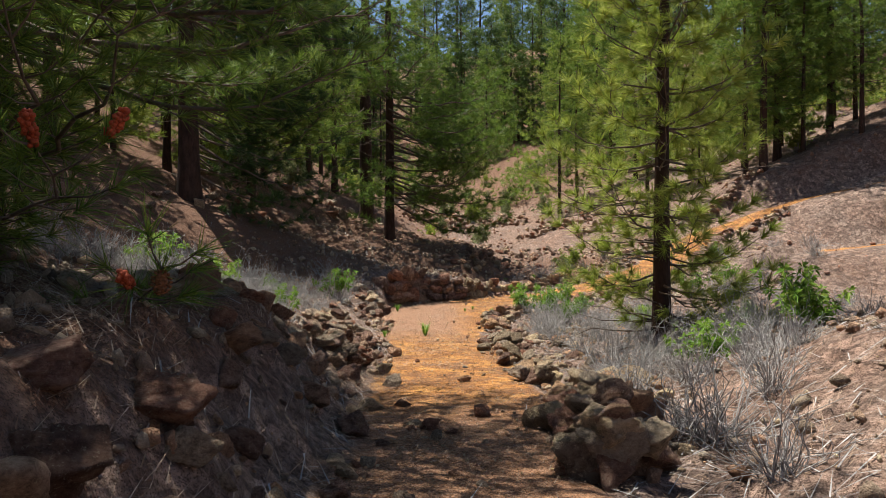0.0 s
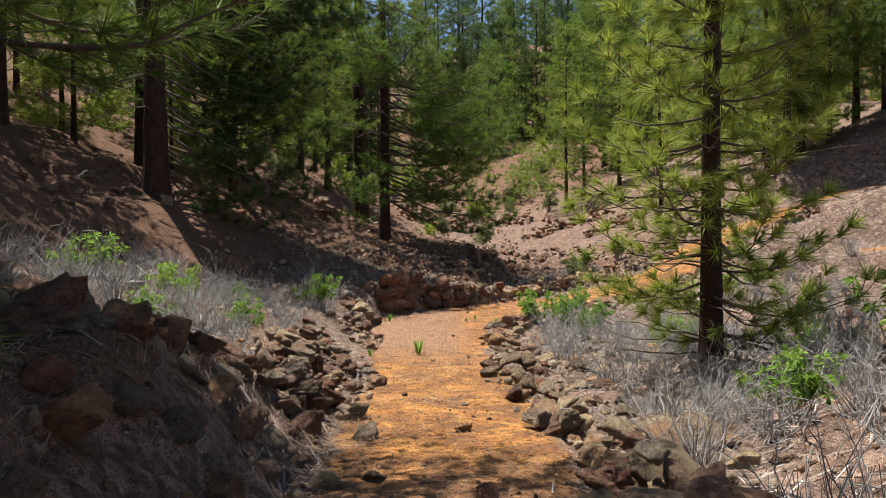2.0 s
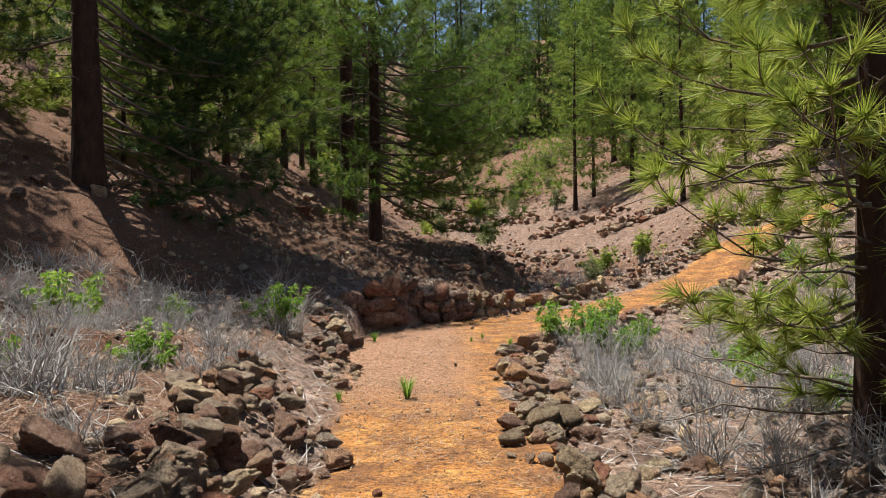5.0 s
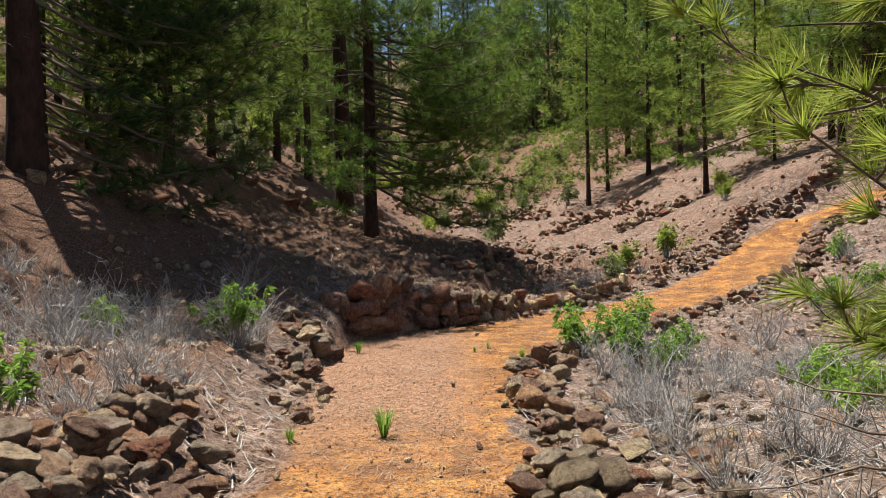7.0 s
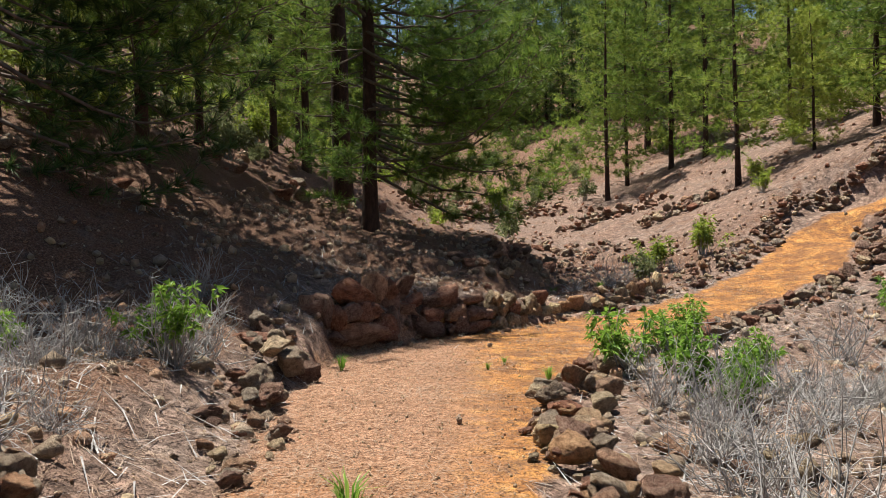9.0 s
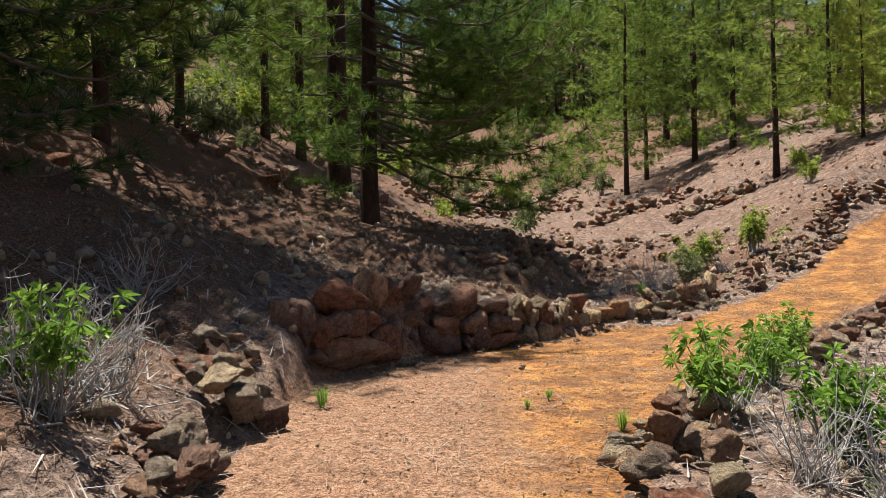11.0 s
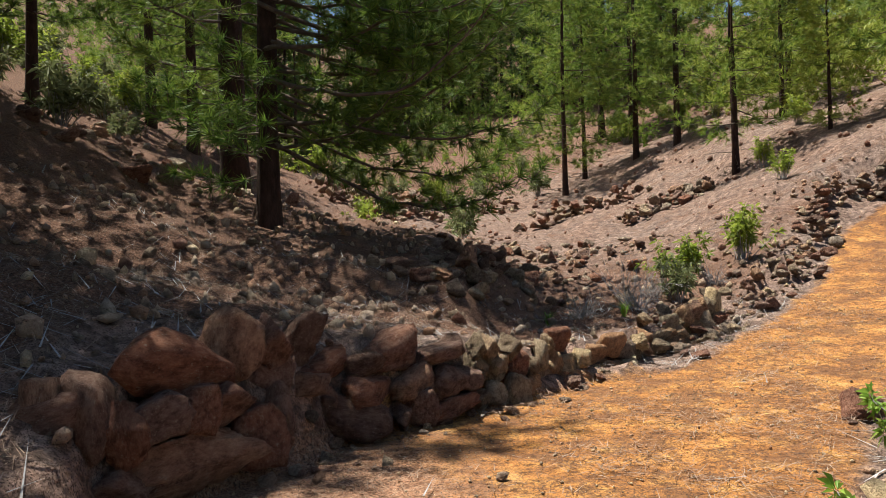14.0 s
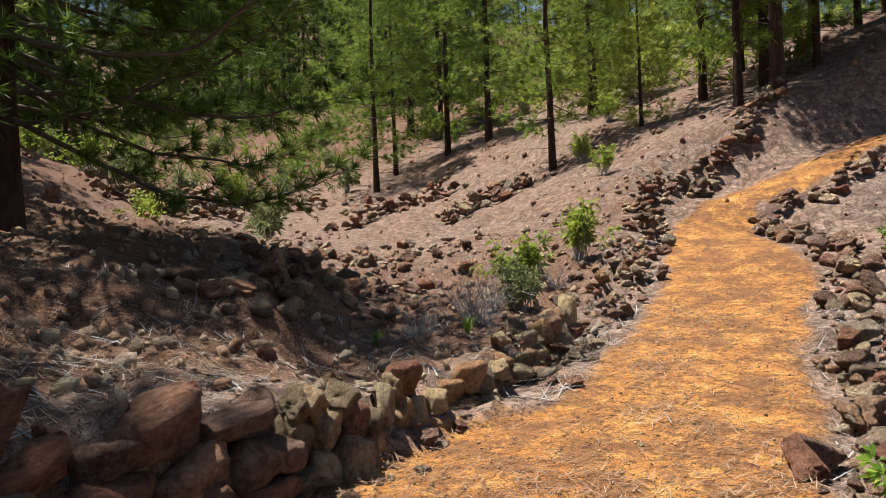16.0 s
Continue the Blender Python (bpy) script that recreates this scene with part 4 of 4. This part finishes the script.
strew_things(green, [(-2.35, 16.9), (2.0, 18.4), (2.45, 17.6), (2.8, 17.0), (2.7, 19.4), (3.6, 14.3), (-3.8, 16.6), (-4.1, 14.3), (-4.7, 12.4), (-3.5, 11.3), (4.1, 8.7), (4.5, 9.4), (3.9, 13.0),
                     (4.3, 16.2), (5.2, 18.2), (3.3, 20.3), (7.4, 22.8), (8.8, 23.6), (-2.6, 12.6), (4.9, 12.2), (2.9, 8.3), (9.2, 25.6), (3.3, 18.0)], rng, 0.75, 1.2)
bush = [leafy(95, 0.95, 34, 0.15, 7, NEEDLE_SUN, "rounded yellow-green bush in the gully", "bush", "bushes"), leafy(96, 0.8, 24, 0.17, 6, OLIVE, "dull olive bush on the dry slope", "bush", "bushes")]
plant(bush[0], 6.1, 28.9, 0, 1.0)
again(bush[0], 4.8, 28.2, 90, 0.9, 0.0)
again(bush[0], 9.4, 33.6, 40, 0.7, 0.0)
again(bush[0], 12.5, 38.5, 200, 1.0, 0.0)
again(bush[0], 16.0, 34.5, 20, 1.2, 0.0)
plant(bush[1], 4.3, 27.2, 0, 0.8)
for _ in range(180):
    x, y = rng.uniform(-16, 24), rng.uniform(33, 82)
    if along(np.array([x]), np.array([y]), TRAIL)[0][0] > 3 and (x < 2.5 or y > 47 or rng.random() < 0.12):
        again(bush[int(rng.random() < 0.75)], x, y, rng.uniform(0, 360), rng.uniform(0.6, 1.6), 0.0)


for _ in range(34):
    x, y = rng.uniform(-15, -4.5), rng.uniform(27, 44)
    again(bush[int(rng.random() < 0.35)], x, y, rng.uniform(0, 360), rng.uniform(0.7, 1.5), 0.0)


def thicket(n, xr, yr, seed, mat, label, keep):
    """Uncountable low pine growth and brush under the far wood, in one mesh."""
    rng = np.random.default_rng(seed)
    x, y = rng.uniform(*xr, n), rng.uniform(*yr, n)
    ok = keep(x, y) & (vnoise(x, y, 5.0, 8) > 0.38)
    x, y = x[ok], y[ok]
    z = heights(x, y)
    at, way = [], []
    for a, b, c in zip(x, y, z):
        tall = rng.uniform(0.5, 2.6)
        for _ in range(int(10 + 9 * tall)):
            w = rng.normal(size=3) * (0.42, 0.42, 0)
            at.append((a + w[0] * tall * 0.7, b + w[1] * tall * 0.7, c + tall * rng.random()))
            way.append(unit(w + UP * rng.uniform(0.1, 1.0)))
    g = Soup()
    needles(g, np.array(at), np.array(way), 9, 0.42, 0.05, 0.9, rng)
    return tagged(g.made("undergrowth", mat), label, "undergrowth", kind="stuff")


thicket(620, (-26, 32), (50, 95), 97, NEEDLE, "green undergrowth below the far pines", lambda x, y: y > 50)
thicket(260, (10, 34), (36, 60), 98, NEEDLE_SUN, "yellow-green brush along the top of the slope", lambda x, y: (x > 13 + 0.1 * (y - 36)) & (np.abs(y - 40 - 0.3 * x) < 12))


def grass_tuft(seed, n, tall):
    rng = np.random.default_rng(seed)
    s = Soup()
    for _ in range(n):
        a, r = rng.uniform(0, 6.28), rng.uniform(0.3, 1.1)
        l, w = tall * rng.uniform(0.6, 1.15), 0.006
        d = np.array([math.cos(a), math.sin(a), 0])
        q = np.array([-d[1], d[0], 0]) * w
        o = d * 0.02
        m1, m2 = o + d * l * 0.25 * r + UP * l * 0.6, o + d * l * 0.75 * r + UP * l * (1 - 0.3 * r)
        s.put([o - q, o + q, m1 - q, m1 + q, m2], [(0, 1, 3), (0, 3, 2), (2, 3, 4)])
    top = new("grass_tuft")
    tagged(s.made("foliage", LEAF, top), kind="stuff")
    return tagged(top, "small tuft of green grass on the bare trail", "grass", "grass tufts")


tuft = grass_tuft(3, 46, 0.30)
plant(tuft, -0.31, 14.0)
for x, y, s in ((-1.05, 13.9, 0.5), (1.15, 17.9, 0.6), (0.75, 18.9, 0.4), (3.1, 26.0, 0.8), (2.2, 26.6, 0.9), (-1.1, 18.7, 0.7), (0.55, 18.6, 0.35)):
    again(tuft, x, y, x * 90, s, 0.0)


def litter(n, xr, yr, seed, chance, length, width, name, label, mat):
    """Fallen needles and straws lying on the ground, in one mesh."""
    rng = np.random.default_rng(seed)
    x, y = rng.uniform(*xr, n), rng.uniform(*yr, n)
    z, trod, lit, red = ground(x, y)
    ok = rng.random(n) < chance(x, y, trod, lit)
    x, y, z = x[ok], y[ok], z[ok]
    a = rng.uniform(0, 6.28, len(x))
    l = length * rng.uniform(0.5, 1.3, len(x))
    x2, y2 = x + np.cos(a) * l, y + np.sin(a) * l
    flat = np.abs(heights(x2, y2) - z) < 0.45 * l
    x, y, z, a, l, x2, y2 = (q[flat] for q in (x, y, z, a, l, x2, y2))
    m = len(x)
    z2 = np.maximum(heights(x2, y2), z - l * 0.9)
    p = np.stack([x, y, z + 0.012 + 0.02 * rng.random(m)], 1)
    q = np.stack([x2, y2, z2 + 0.012 + 0.05 * rng.random(m)], 1)
    s = np.stack([-np.sin(a), np.cos(a), 0 * a], 1) * width / 2
    v = np.stack([p - s, p + s, q], 1).reshape(-1, 3)
    return tagged(solid(name, v, np.arange(len(v)).reshape(-1, 3), mat), label, "litter", kind="stuff")


litter(130000, (-5, 6), (2.5, 27), 71, lambda x, y, t, l: np.where(t > 0.6, 0.15 + 0.7 * (vnoise(x, y, 0.7, 2) > 0.58) + 0.3 * (x < 0.2) * (y > 12), np.where(x < 0.5, 0.9, 0.45)), 0.14, 0.0055, "needle_litter", "pale fallen pine needles on the ground", STRAW)
litter(16000, (-6, 7), (2.5, 27), 72, lambda x, y, t, l: np.where(t > 0.3, 0.008, 0.8), 0.36, 0.012, "fallen_twigs", "grey fallen twigs among the stones", TWIG)
litter(7000, (-3.4, -0.8), (1.5, 9.2), 73, lambda x, y, t, l: np.where(t > 0.3, 0.02, 0.9), 0.28, 0.008, "fallen_twigs", "dead stems and twigs hanging over the shaded bank", STRAW)
